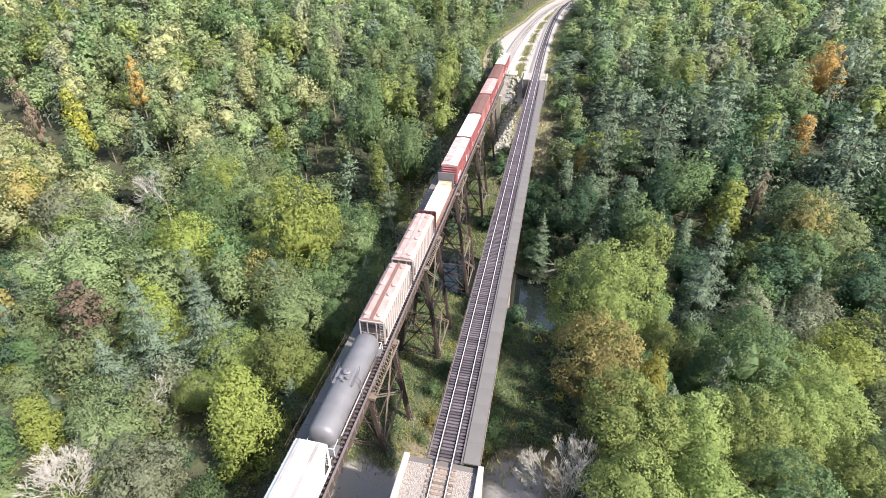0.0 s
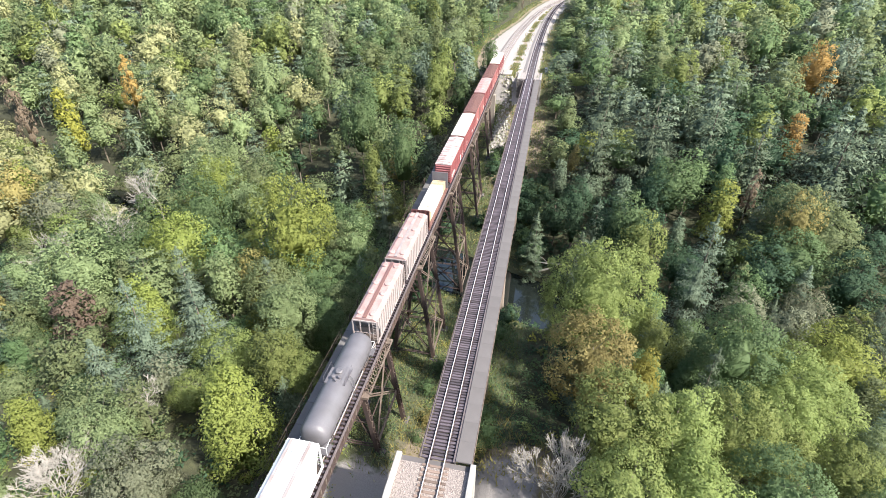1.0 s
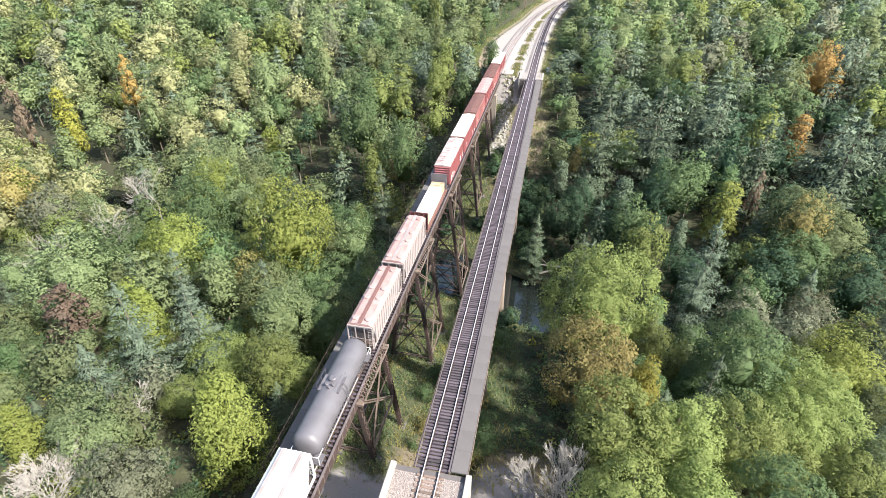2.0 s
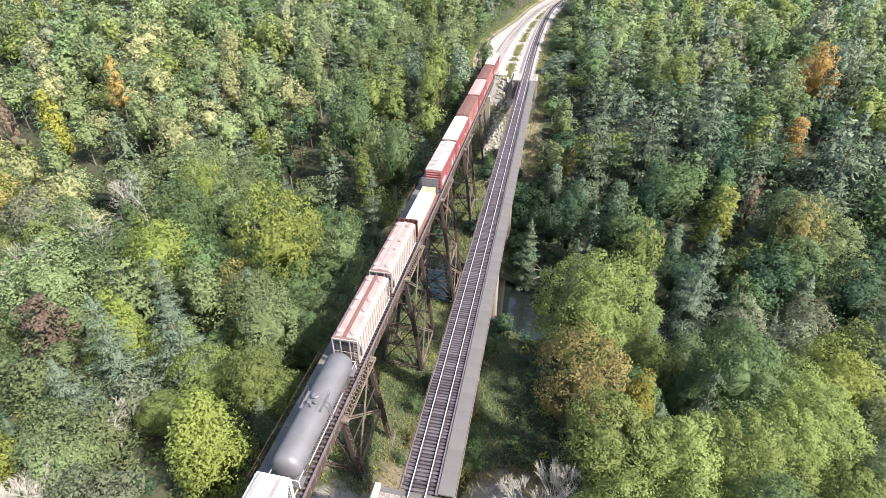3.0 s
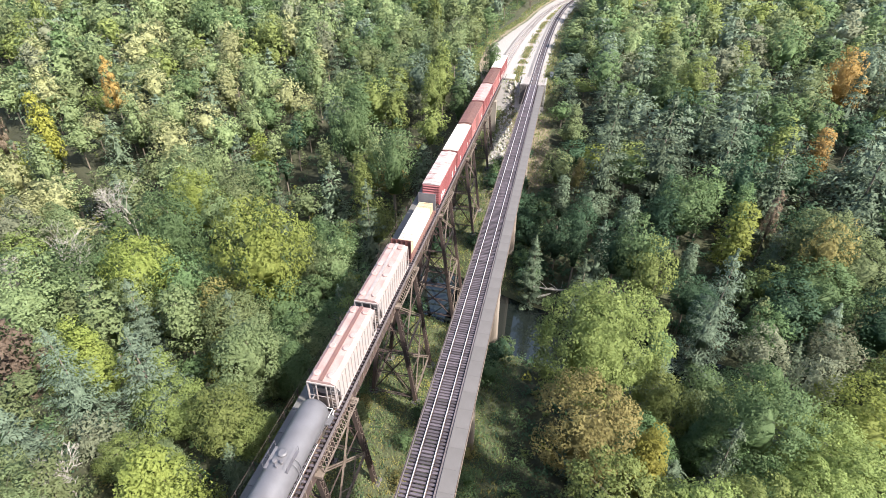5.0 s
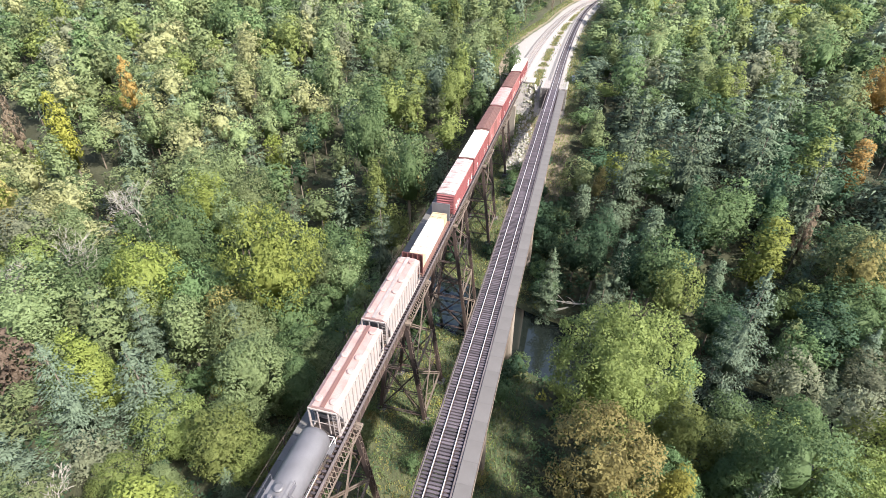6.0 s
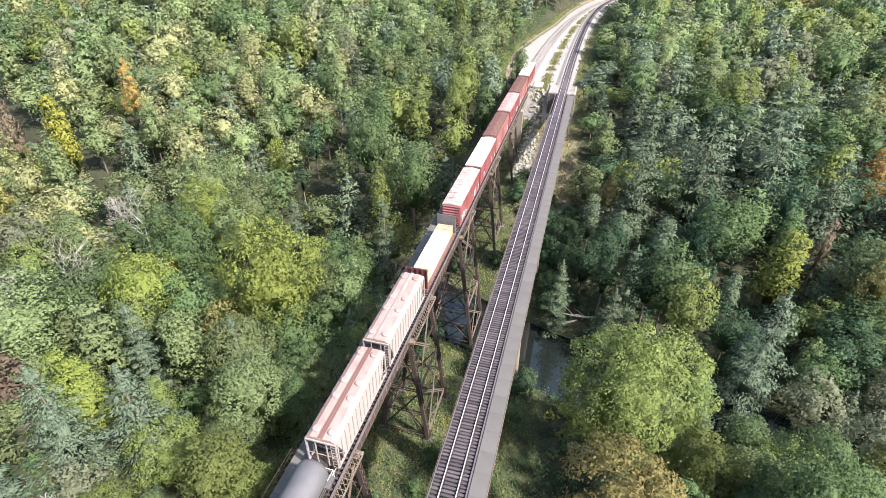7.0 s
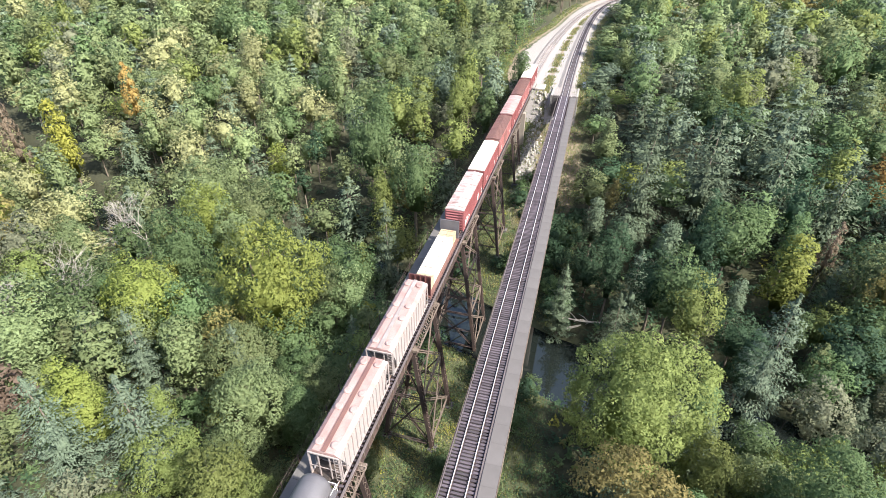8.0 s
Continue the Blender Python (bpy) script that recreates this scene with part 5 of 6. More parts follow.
def plant(kind, colour, x, y, top, spin, var=0, width=1.0, grown=True):
    """One tree whose highest leaves reach z = top; a grown one is the broader the taller it is."""
    crown, trunk, H, W = KINDS[(kind, var + (0 if SPECIES[kind][0] == "conifer" and y < 112 else 2 if math.hypot(x + 2, y - 8) > (70 if width > 1.1 or kind == "great" else 60) else 0))]
    gz = float(ground_height(x, y))
    k = max(0.35, (top - gz) / H)
    wide = width * k ** 0.5 if grown else width
    conifer = SPECIES[kind][0] == "conifer"
    k = max(k, 0.88 * wide)      # a low tree keeps its shape, with its foot in the undergrowth
    nm = "shrub" if kind == "shrub" else "conifer_tree" if conifer else "broadleaf_tree"
    lab = {"shrub": "%s leafy shrub on the valley slope", "conifer_tree": "tall %s conifer with layered drooping boughs", "broadleaf_tree": "tall %s broadleaf tree with an uneven leafy crown"}[nm] % WORDS[colour]
    t = thing(nm, pose(x, y, min(gz, top - H * k), 0, 0, spin) @ Matrix.Diagonal((wide, wide, k, 1)), lab, "shrub" if nm == "shrub" else "tree", "trees of the valley wood")
    c = part("crown", crown, None, t)
    c.material_slots[0].link = "OBJECT"
    c.material_slots[0].material = LEAF[colour]
    part("trunk", trunk, None, t)
    return t


# trees that can be told apart: kind, colour, x, y, height of the top, breadth of the crown against its kind's
GROVE_LEFT = [
    ('poplar', 'lime', -29.0, 30.4, 7.5, 1.18),
    ('maple_b', 'fresh', -30.2, 41.4, 1.0, 0.98),
    ('oak_b', 'pale', -35.2, 53.6, 0.0, 1.20),
    ('pine', 'pine', -42.4, 44.3, 4.5, 1.29),
    ('pine', 'pine', -48.1, 40.1, 7.0, 0.90),
    ('spruce', 'pine', -46.4, 32.2, 4.5, 1.23),
    ('birch', 'lime', -51.8, 45.5, 3.5, 1.25),
    ('thin', 'grey', -43.8, 36.7, -1.0, 1.39),
    ('maple_b', 'pale', -41.5, 26.4, 2.5, 0.95),
    ('thin', 'rust', -64.2, 44.5, 1.0, 1.49),
    ('thin', 'olive', -41.1, 30.1, 2.0, 1.27),
    ('great', 'pale', -70.9, 52.6, 4.0, 1.08),
    ('thin', 'olive', -58.4, 53.8, 1.5, 1.41),
    ('great', 'lime', -62.2, 65.8, 2.0, 0.85),
    ('spruce', 'pine', -53.8, 55.7, 1.0, 0.89),
    ('birch', 'olive', -48.6, 57.7, 0.0, 1.06),
    ('oak_b', 'olive', -42.3, 61.2, -2.0, 1.19),
    ('great', 'olive', -41.2, 85.5, -8.0, 0.72),
    ('spruce', 'pine', -41.7, 60.1, -2.0, 0.72),
    ('maple', 'green', -39.5, 68.3, -6.0, 0.99),
    ('great', 'green', -68.6, 81.1, 1.0, 0.85),
    ('great', 'lime', -75.9, 98.2, -3.0, 0.89),
    ('great', 'pale', -88.1, 113.0, -4.0, 1.06),
    ('great', 'olive', -68.1, 101.7, -3.0, 0.92),
    ('maple', 'green', -70.7, 59.2, 1.0, 1.21),
    ('maple_b', 'olive', -55.7, 35.6, 1.0, 1.02),
    ('maple_b', 'green', -55.6, 66.9, -2.0, 1.10),
    ('maple', 'fresh', -39.7, 44.1, -3.0, 0.89),
    ('shrub', 'green', -43.6, 44.8, -6.0, 1.39),
    ('maple_b', 'grey', -97.4, 72.8, -1.0, 1.29),
    ('birch', 'lime', -82.9, 136.1, -9.0, 1.45),
    ('birch', 'yellow', -127.1, 110.3, 7.0, 1.35),
    ('maple', 'green', -76.9, 68.8, -3.0, 1.08),
    ('great', 'pale', -102.0, 85.3, -9.0, 0.76),
    ('birch', 'fresh', -36.2, 68.8, -11.0, 1.14),
    ('maple_b', 'green', -38.4, 78.3, -11.0, 1.01),
    ('birch', 'olive', -33.9, 56.4, -9.0, 1.17),
]
GROVE_RIGHT = [
    ('great', 'fresh', 11.2, 67.0, 5.0, 1.15),
    ('oak_b', 'fresh', 19.0, 60.5, -3.0, 0.90),
    ('maple', 'tan', 9.3, 48.8, 4.5, 1.14),
    ('birch', 'yellow', 15.3, 47.4, 2.0, 0.98),
    ('oak', 'green', 28.3, 56.7, 4.0, 1.08),
    ('maple_b', 'grey', 43.3, 73.8, -8.0, 0.83),
    ('great', 'lime', 46.8, 67.0, -6.0, 0.90),
    ('great', 'fresh', 36.7, 54.8, -2.0, 1.11),
    ('oak_b', 'olive', 26.2, 65.4, -10.0, 0.87),
    ('oak', 'fresh', 17.9, 40.5, 4.0, 1.08),
    ('maple', 'fresh', 24.4, 42.7, 2.0, 0.95),
    ('maple', 'fresh', 11.3, 38.9, 5.0, 1.07),
    ('maple', 'fresh', 11.5, 30.5, 4.0, 0.95),
    ('oak_b', 'fresh', 18.0, 32.0, 4.0, 0.95),
    ('maple', 'green', 27.0, 35.0, 2.0, 0.95),
    ('spruce', 'fir', 23.5, 49.9, 1.0, 0.80),
    ('pine', 'pine', 30.2, 82.7, 2.0, 1.22),
    ('maple_b', 'fresh', 21.7, 93.3, -4.0, 1.03),
    ('spruce', 'fir', 0.4, 97.5, -9.0, 1.00),
    ('maple_b', 'grey', 38.1, 80.5, -10.0, 1.00),
    ('maple', 'deep', 44.9, 92.5, -7.0, 1.25),
    ('great', 'green', 51.2, 96.7, -5.0, 0.96),
    ('great', 'olive', 58.4, 103.0, -3.0, 1.01),
    ('maple', 'green', 18.6, 97.7, -2.0, 1.01),
    # dark leaves here stand in for the bank's shade
    ('maple', 'deep', 16.1, 100.2, -5.0, 1.04),
    ('pine', 'fir', 25.1, 127.5, 12.0, 1.59),
    ('pine', 'fir', 39.2, 130.3, 12.0, 1.81),
    ('pine', 'fir', 13.0, 123.6, 9.0, 1.41),
    ('pine', 'fir', 64.8, 122.0, 10.0, 2.10),
    ('pine_b', 'fir', 47.0, 120.5, 7.0, 1.45),
    ('thin', 'rust', 45.9, 113.2, -0.5, 0.55),
    ('oak_b', 'orange', 70.1, 161.3, 18.0, 1.10),
    ('birch', 'orange', 58.6, 133.6, 6.0, 1.16),
    ('thin', 'grey', 54.7, 188.4, 18.0, 2.19),
    ('maple_b', 'fresh', 36.5, 164.9, 13.0, 1.30),
    ('great', 'olive', 52.6, 106.7, 0.0, 0.83),
    ('maple', 'tan', 51.6, 101.4, 0.0, 0.85),
    ('birch', 'tan', 7.5, 125.3, -3.0, 0.64),
    ('oak', 'deep', 59.3, 91.0, -6.0, 1.12),
    ('maple', 'green', 29.9, 113.9, 0.0, 1.30),
    ('birch', 'lime', 38.7, 107.2, -1.0, 1.45),
]
GROVE_FAR = [
    ('maple_b', 'grey', -35.4, 22.7, 1.5, 0.95),
    ('birch', 'lime', -51.3, 25.7, 2.0, 0.95),
    ('maple_b', 'olive', -46.8, 28.4, 1.0, 0.90),
    ('maple_b', 'green', -30.0, 22.6, -3.0, 0.80),
    ('maple_b', 'pale', -40.0, 15.5, 0.0, 1.00),
    ('birch', 'green', -32.0, 17.5, -1.0, 1.00),
    ('birch', 'pale', -49.0, 18.5, 0.0, 1.10),
    ('maple_b', 'green', -56.0, 22.0, 0.0, 1.00),
    ('great', 'lime', -43.2, 72.5, 7.5, 1.02),
    ('pine_b', 'fir', -33.0, 93.8, 0.5, 1.20),
    ('maple', 'green', -38.1, 88.8, -6.0, 1.00),
    ('thin', 'orange', -127.0, 134.7, 10.0, 1.10),
    ('thin', 'rust', -132.2, 102.4, 12.0, 1.00),
    ('oak', 'green', -35.6, 118.2, 4.0, 1.10),
    ('oak', 'green', -50.3, 127.3, 9.0, 1.10),
    ('poplar', 'fresh', -34.6, 150.9, 12.0, 1.00),
    ('birch', 'olive', 5.1, 146.0, 3.0, 1.00),
    ('thin', 'tan', 19.4, 207.2, 12.0, 1.20),
    ('birch', 'olive', 7.4, 198.5, 12.0, 1.20),
    ('poplar', 'green', -22.1, 180.6, 12.0, 1.00),
]
KEY_TREES = GROVE_LEFT + GROVE_RIGHT + GROVE_FAR
PALETTE_L = ["green"] * 4 + ["olive"] * 4 + ["fresh"] * 5 + ["lime"] * 3 + ["pale"] * 5 + ["tan"]
PALETTE_R = ["green"] * 5 + ["deep"] * 5 + ["fresh"] * 3 + ["olive"] * 3 + ["lime", "fir", "grey"]
# far slopes: extra pale, grey and blue-green leaves put haze into the colour
PALETTE_H = ["green"] * 4 + ["olive"] * 4 + ["pale"] * 7 + ["fresh"] * 3 + ["grey"] + ["pine"] * 2 + ["green", "tan", "grey"]
PALETTE_W = ["olive"] * 3 + ["pale"] * 9 + ["straw"] * 2 + ["fresh"] * 3 + ["green"] * 5 + ["grey"]
PALETTE_G = ["tan"] * 2 + ["straw"] * 6 + ["lime"] + ["pale"] * 5 + ["olive"] * 2 + ["fresh"] * 2
PALETTE_N = ["fresh"] * 6 + ["olive"] * 3 + ["lime"] * 2 + ["green"] * 2
BROAD_FAR = ["oak", "oak_b", "maple", "maple_b", "oak", "maple", "poplar"]
BROAD = ["oak", "oak_b", "poplar", "maple", "maple_b", "birch", "oak", "maple", "thin"]


def in_view(x, y):
    """The stretch of the plan that the open side of the valley shows."""
    return y > 9 and -1.75 * (y + 20) < x < 0.70 * (y + 14) + 4


def near_pool(x, y):
    """A gap among the trees where the river shows on the far left."""
    k = min(1.0, max(0.0, ((x + 118) * 23 - (y - 112) * 24) / (23 * 23 + 24 * 24)))
    return math.hypot(x - (-118 + 23 * k), y - (112 - 24 * k)) < 3.6


def shady_bank(x, y):
    """The steep far bank where slim, thinly leaved trees stand in deep shade."""
    return ((x + 62) / 16.0) ** 2 + ((y - 133) / 12.0) ** 2 < 1


CANOPY_L = [(20, -2), (45, -2.5), (62, -4), (78, -6), (110, -5), (130, 6), (200, 30)]      # how high the wood reaches, by y
CANOPY_R = [(30, 0), (45, -1), (60, -8), (75, -12), (95, -9.5), (115, -2), (130, 6), (200, 30)]


def grow_wood():
    r = random.Random(21)
    placed = []
    for i, (kind, colour, x, y, top, width) in enumerate(KEY_TREES):
        plant(kind, colour, x, y, top, r.uniform(0, 360), i % 2, width, False)
        placed.append((x, y, 0.36 * SPECIES[kind][2] * width))
    spots = []
    for gy in np.arange(8, 440, 5.1):
        for gx in np.arange(-360, 250, 5.1):
            x, y = gx + r.uniform(-2.6, 2.6), gy + r.uniform(-2.6, 2.6)
            if not in_view(x, y) or clear_of_trees(x, y) or (-4 < x < 5 and 28 < y < 60) or (2 < x < 9 and 8 < y < 46) or (-5 < x < 7.5 and 50 < y < 106) or (-5 < x < 3.0 and 105 < y < 150) or near_pool(x, y) or abs(y - float(interp(x, RIVER))) < (9.0 if -8 < x < 9 else 5.5 if 9 <= x < 78 else 4.5):
                continue
            dist = math.hypot(x, y)
            if dist > (450 if abs(x + 5) < 60 else 360) or r.random() < min(0.25, max(0.0, (dist - 140) / 300.0)):
                continue
            if any((x - a) ** 2 + (y - b) ** 2 < (c + 0.4) ** 2 for a, b, c in placed):
                continue
            if -32 < x < -24 and 24 < y < 34:
                continue
            if shady_bank(x, y) and r.random() < 0.45:
                continue
            if dist > 105 and any((x - a) ** 2 + (y - b) ** 2 < 30.0 for a, b in spots[-150:]):
                continue
            spots.append((x, y))
    spots.sort(key=lambda p: math.hypot(p[0] + 3, p[1]))
    for n, (x, y) in enumerate(spots[:230]):
        left = x < -12
        u = r.random()
        if u < (0.12 if left else 0.26):
            kind, colour = r.choice(["pine", "pine_b", "spruce"]), r.choice(["fir", "fir", "pine"] if left else ["fir", "fir", "pine"])
        elif u < 0.36:
            kind, colour = "shrub", r.choice(["green", "olive", "deep"])
        else:
            # right bank by the river: dark leaf colours stand in for shade
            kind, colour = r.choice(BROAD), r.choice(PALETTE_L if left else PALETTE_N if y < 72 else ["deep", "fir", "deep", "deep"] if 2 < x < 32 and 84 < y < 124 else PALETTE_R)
        if shady_bank(x, y):
            kind, colour = r.choice(["thin", "birch"]), r.choice(["deep", "green", "olive"])
        gz = float(ground_height(x, y))
        H = SPECIES[kind][1] * r.uniform(0.70, 1.0)
        top = min(gz + H, -3.5 if -5 < x < 7.5 and y < 155 else float(interp(y, CANOPY_L if left else CANOPY_R)) + r.uniform(-3.5, 1.5))
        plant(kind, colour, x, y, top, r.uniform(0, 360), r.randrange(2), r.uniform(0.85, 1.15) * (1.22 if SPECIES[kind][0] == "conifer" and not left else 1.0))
    # bushes under and between the bridges, shade painted into the farther ones' leaves
    for n in range(100):
        w = r.uniform(40, 62) if n < 24 else r.uniform(62, 150)
        u = r.choice([r.uniform(-25, -20), r.uniform(-13, -1.5), r.uniform(-13, -1.5)])
        p = ALONG @ Vector((u, w, 0))
        if abs(p.y - float(interp(p.x, RIVER))) < 9:
            continue
        gz = float(ground_height(p.x, p.y))
        plant("shrub", r.choice(["green", "olive", "deep", "green", "tan"] if w < 66 else ["deep", "deep", "green", "deep"]), p.x, p.y, gz + r.uniform(1.6, 4.2) * (1.0 if w < 66 else 1.5), r.uniform(0, 360), n % 2, r.uniform(0.8, 1.2))
    # bushes along the foot of the girder bridge, their leaves darkened as painted shade
    for n in range(34):
        w = r.uniform(100, 128)
        p = ALONG @ Vector((r.uniform(-2.6, 3.5), w, 0))
        if abs(p.y - float(interp(p.x, RIVER))) < 9:
            continue
        gz = float(ground_height(p.x, p.y))
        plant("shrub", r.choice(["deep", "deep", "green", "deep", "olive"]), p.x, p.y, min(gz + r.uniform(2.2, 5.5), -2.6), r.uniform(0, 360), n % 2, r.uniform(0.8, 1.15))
    return spots[230:]


def far_wood(spots):
    """The wood beyond: one mesh of leaf clusters and one of trunks for each slope."""
    r = np.random.default_rng(77)
    rp = random.Random(8)
    names = list(LEAF)
    for side in ("left", "right"):
        V, NV, M, K, T = [], [], [], [], Solid()
        for x, y in spots:
            if (x < -12) != (side == "left"):
                continue
            far = math.hypot(x, y)
            u = rp.random()
            if u < (0.10 if side == "left" else 0.36 if y < 190 else 0.22):
                kind, colour = rp.choice(["pine", "pine_b"]), "fir" if rp.random() < 0.7 else "pine"
            else:
                kind = rp.choice(BROAD_FAR)
                # the same bank's shade is put into these crowns' dark colours
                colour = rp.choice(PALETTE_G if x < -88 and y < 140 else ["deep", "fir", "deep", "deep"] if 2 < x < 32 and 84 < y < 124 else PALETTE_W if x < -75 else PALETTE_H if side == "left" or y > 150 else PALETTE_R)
                if rp.random() < 0.004:
                    colour = rp.choice(["orange", "rust"])
            if shady_bank(x, y):
                kind, colour = rp.choice(["thin", "birch"]), rp.choice(["deep", "green", "olive"])
            q, qn, H = FAR_CROWNS[(kind, rp.randrange(2) + (2 if far > 205 else 0))]
            tri, nor = q, qn
            a = rp.uniform(0, 6.283)
            k = rp.uniform(0.60, 1.06) * (0.5 if y > 135 and 0 < x - RX - float(bend(y, True)) + 0.01 * y < 19 else 1.0)
            w = rp.uniform(0.92, 1.18)
            w = w * 1.22 if SPECIES[kind][0] == "conifer" else w
            c, s = math.cos(a), math.sin(a)
            rot = np.array([[c, s, 0], [-s, c, 0], [0, 0, 1]])
            gz = float(ground_height(x, y))
            V.append(((tri * np.array([w, w, k])) @ rot + np.array([x, y, gz])).reshape(-1, 3))
            NV.append((nor @ rot).reshape(-1, 3))
            # random value, painted up for haze far left and right, down for bank shade
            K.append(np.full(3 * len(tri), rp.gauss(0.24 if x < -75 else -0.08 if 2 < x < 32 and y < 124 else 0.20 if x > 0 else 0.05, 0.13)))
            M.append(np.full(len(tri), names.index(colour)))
            T.tube([(x, y, gz - 0.5), (x, y, gz + H * k * 0.75)], [0.26, 0.08], 4, caps=False)
        me = leaf_mesh("wood_crowns", np.concatenate(V), np.concatenate(M), list(LEAF.values()), np.concatenate(NV))
        at = me.attributes.new("tone_haze_shade", "FLOAT", "POINT")
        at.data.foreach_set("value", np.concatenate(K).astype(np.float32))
        root = thing("distant_wood", pose(0, 0, 0), "mixed autumn wood covering the valley side, mostly green", "woodland", kind="stuff")
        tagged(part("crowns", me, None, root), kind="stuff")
        tagged(part("trunks", T, BARK, root), kind="stuff")


far_wood(grow_wood())
lay_ties(girder_bridge, [(RX, R_NEAR), (RX, R_END)], tie_mesh(3.25, TIE), TIE_STEP, 299)
lay_ties(trestle, [(LX, 13.0), (LX, L_END)], tie_mesh(3.3, TIE), 0.56, 299)
lay_ties(near_r, [(RX, 14.0), (RX, R_NEAR)], tie_mesh(2.65, TIE_OLD, 0.23), 0.54, 60)
lay_ties(track_r, line_r, tie_mesh(2.65, TIE), 0.55, 120)
lay_ties(track_l, line_l, tie_mesh(2.65, TIE_OLD), 0.55, 120)
lay_ties(track_n, line_n, tie_mesh(2.65, TIE_OLD), 0.6, 0)


# ---------------------------------------------------------------- undergrowth, grass, loose stone
def undergrowth():
    r = np.random.default_rng(31)
    c, s = math.cos(radians(0.6)), math.sin(radians(0.6))
    names = ["fresh", "green", "olive", "deep", "yellow", "tan"]
    V, M = [], []
    spots = []
    for w in np.arange(26, 176, 1.15):
        for u in np.arange(-27, 3, 1.15):
            spots.append((u + r.uniform(-0.6, 0.6), w + r.uniform(-0.6, 0.6), True))
    for w in np.concatenate([np.arange(16, 66, 2.2), np.arange(66, 130, 2.3)]):
        for u in np.arange(-1.45 * w - 20, 0.66 * w + 10, 2.2 if w < 66 else 2.3):
            if not -27 < u < 3:
                spots.append((u + r.uniform(-1.3, 1.3), w + r.uniform(-1.3, 1.3), False))
    for w in np.arange(130, 230, 4.2):
        for u in np.arange(-1.3 * w, 0.6 * w, 4.2):
            if not -27 < u < 8:
                spots.append((u + r.uniform(-1.6, 1.6), w + r.uniform(-1.6, 1.6), False))
    for w in np.arange(172, 330, 1.5):
        for off in np.concatenate([np.arange(-23, -17, 1.5), np.arange(11.5, 18, 1.5)]):
            spots.append((0.5 * (LX + RX) + float(bend_mid(w)) + off + r.uniform(-0.7, 0.7), w + r.uniform(-0.7, 0.7), abs(off) < 13))
    for u, w, lane in spots:
        x, y = u * c - w * s, u * s + w * c
        d = abs(y - float(interp(x, RIVER)))
        if d < 8.5:
            continue
        z = float(ground_height(x, y))
        if lane:
            bare = math.exp(-((w - 31) / 5.5) ** 2) * (1 if -20 < u < 3 else 0) + math.exp(-((w - 152) / 15.0) ** 2) * (0.95 if -17 < u < -9 else 0.55)
            bare += 0.9 * math.exp(-((w - 36) / 7.0) ** 4) * (1 if u > -3.5 else 0)
            bare += 0.75 * math.exp(-((w - 42) / 6.0) ** 2 - ((u + 11) / 4.0) ** 2)
            thick = 0.5 + 0.5 * math.sin(u * 0.9 + 1.7 * math.sin(w * 0.23)) * math.sin(w * 0.41)
            if r.random() < bare or r.random() > 0.35 + 0.65 * thick:
                continue
            h = r.uniform(0.25, 0.9) * (0.5 + thick) * (1.5 if 40 < w < 140 and r.random() < 0.35 else 1.0)
            m = int(r.integers(22, 40))
            # right of the girder bridge mostly dark leaves, as shade put into the colour
            col = names[int(r.choice(6, p=[0.04, 0.24, 0.24, 0.27, 0.03, 0.18] if u < -3 else [0.04, 0.26, 0.10, 0.58, 0.0, 0.02]))]
        else:
            if u < 7.5 and u > 2 and 28 < w < 43 and r.random() < 0.85:
                continue
            h = r.uniform(0.5, 2.2) if w < 75 else r.uniform(1.0, 3.6)
            near = w < 66
            m = int(r.integers(30, 46) if near else r.integers(12, 22))
            # on the right river bank the leaf colour is darkened to paint in shade
            col = names[int(r.choice(6, p=[0, 0.1, 0, 0.9, 0, 0] if 2 < u < 40 and 78 < w < 135 else [0.10, 0.34, 0.22, 0.28, 0.03, 0.03]))]
        p = np.stack([x + r.normal(size=m) * 0.55, y + r.normal(size=m) * 0.55, z + h * r.uniform(0.1, 1, m)], 1)
        V.append(leaf_sprays(p, np.tile([0, 0, 1.0], (m, 1)), 0.21 if lane else 0.33 if near else 0.6, r))
        M.append(np.full(m, names.index(col)))
    me = leaf_mesh("undergrowth", np.concatenate(V), np.concatenate(M), [LEAF[n] for n in names])
    tagged(new("undergrowth", me), "low green undergrowth and saplings below the bridges and trees", "undergrowth", kind="stuff")


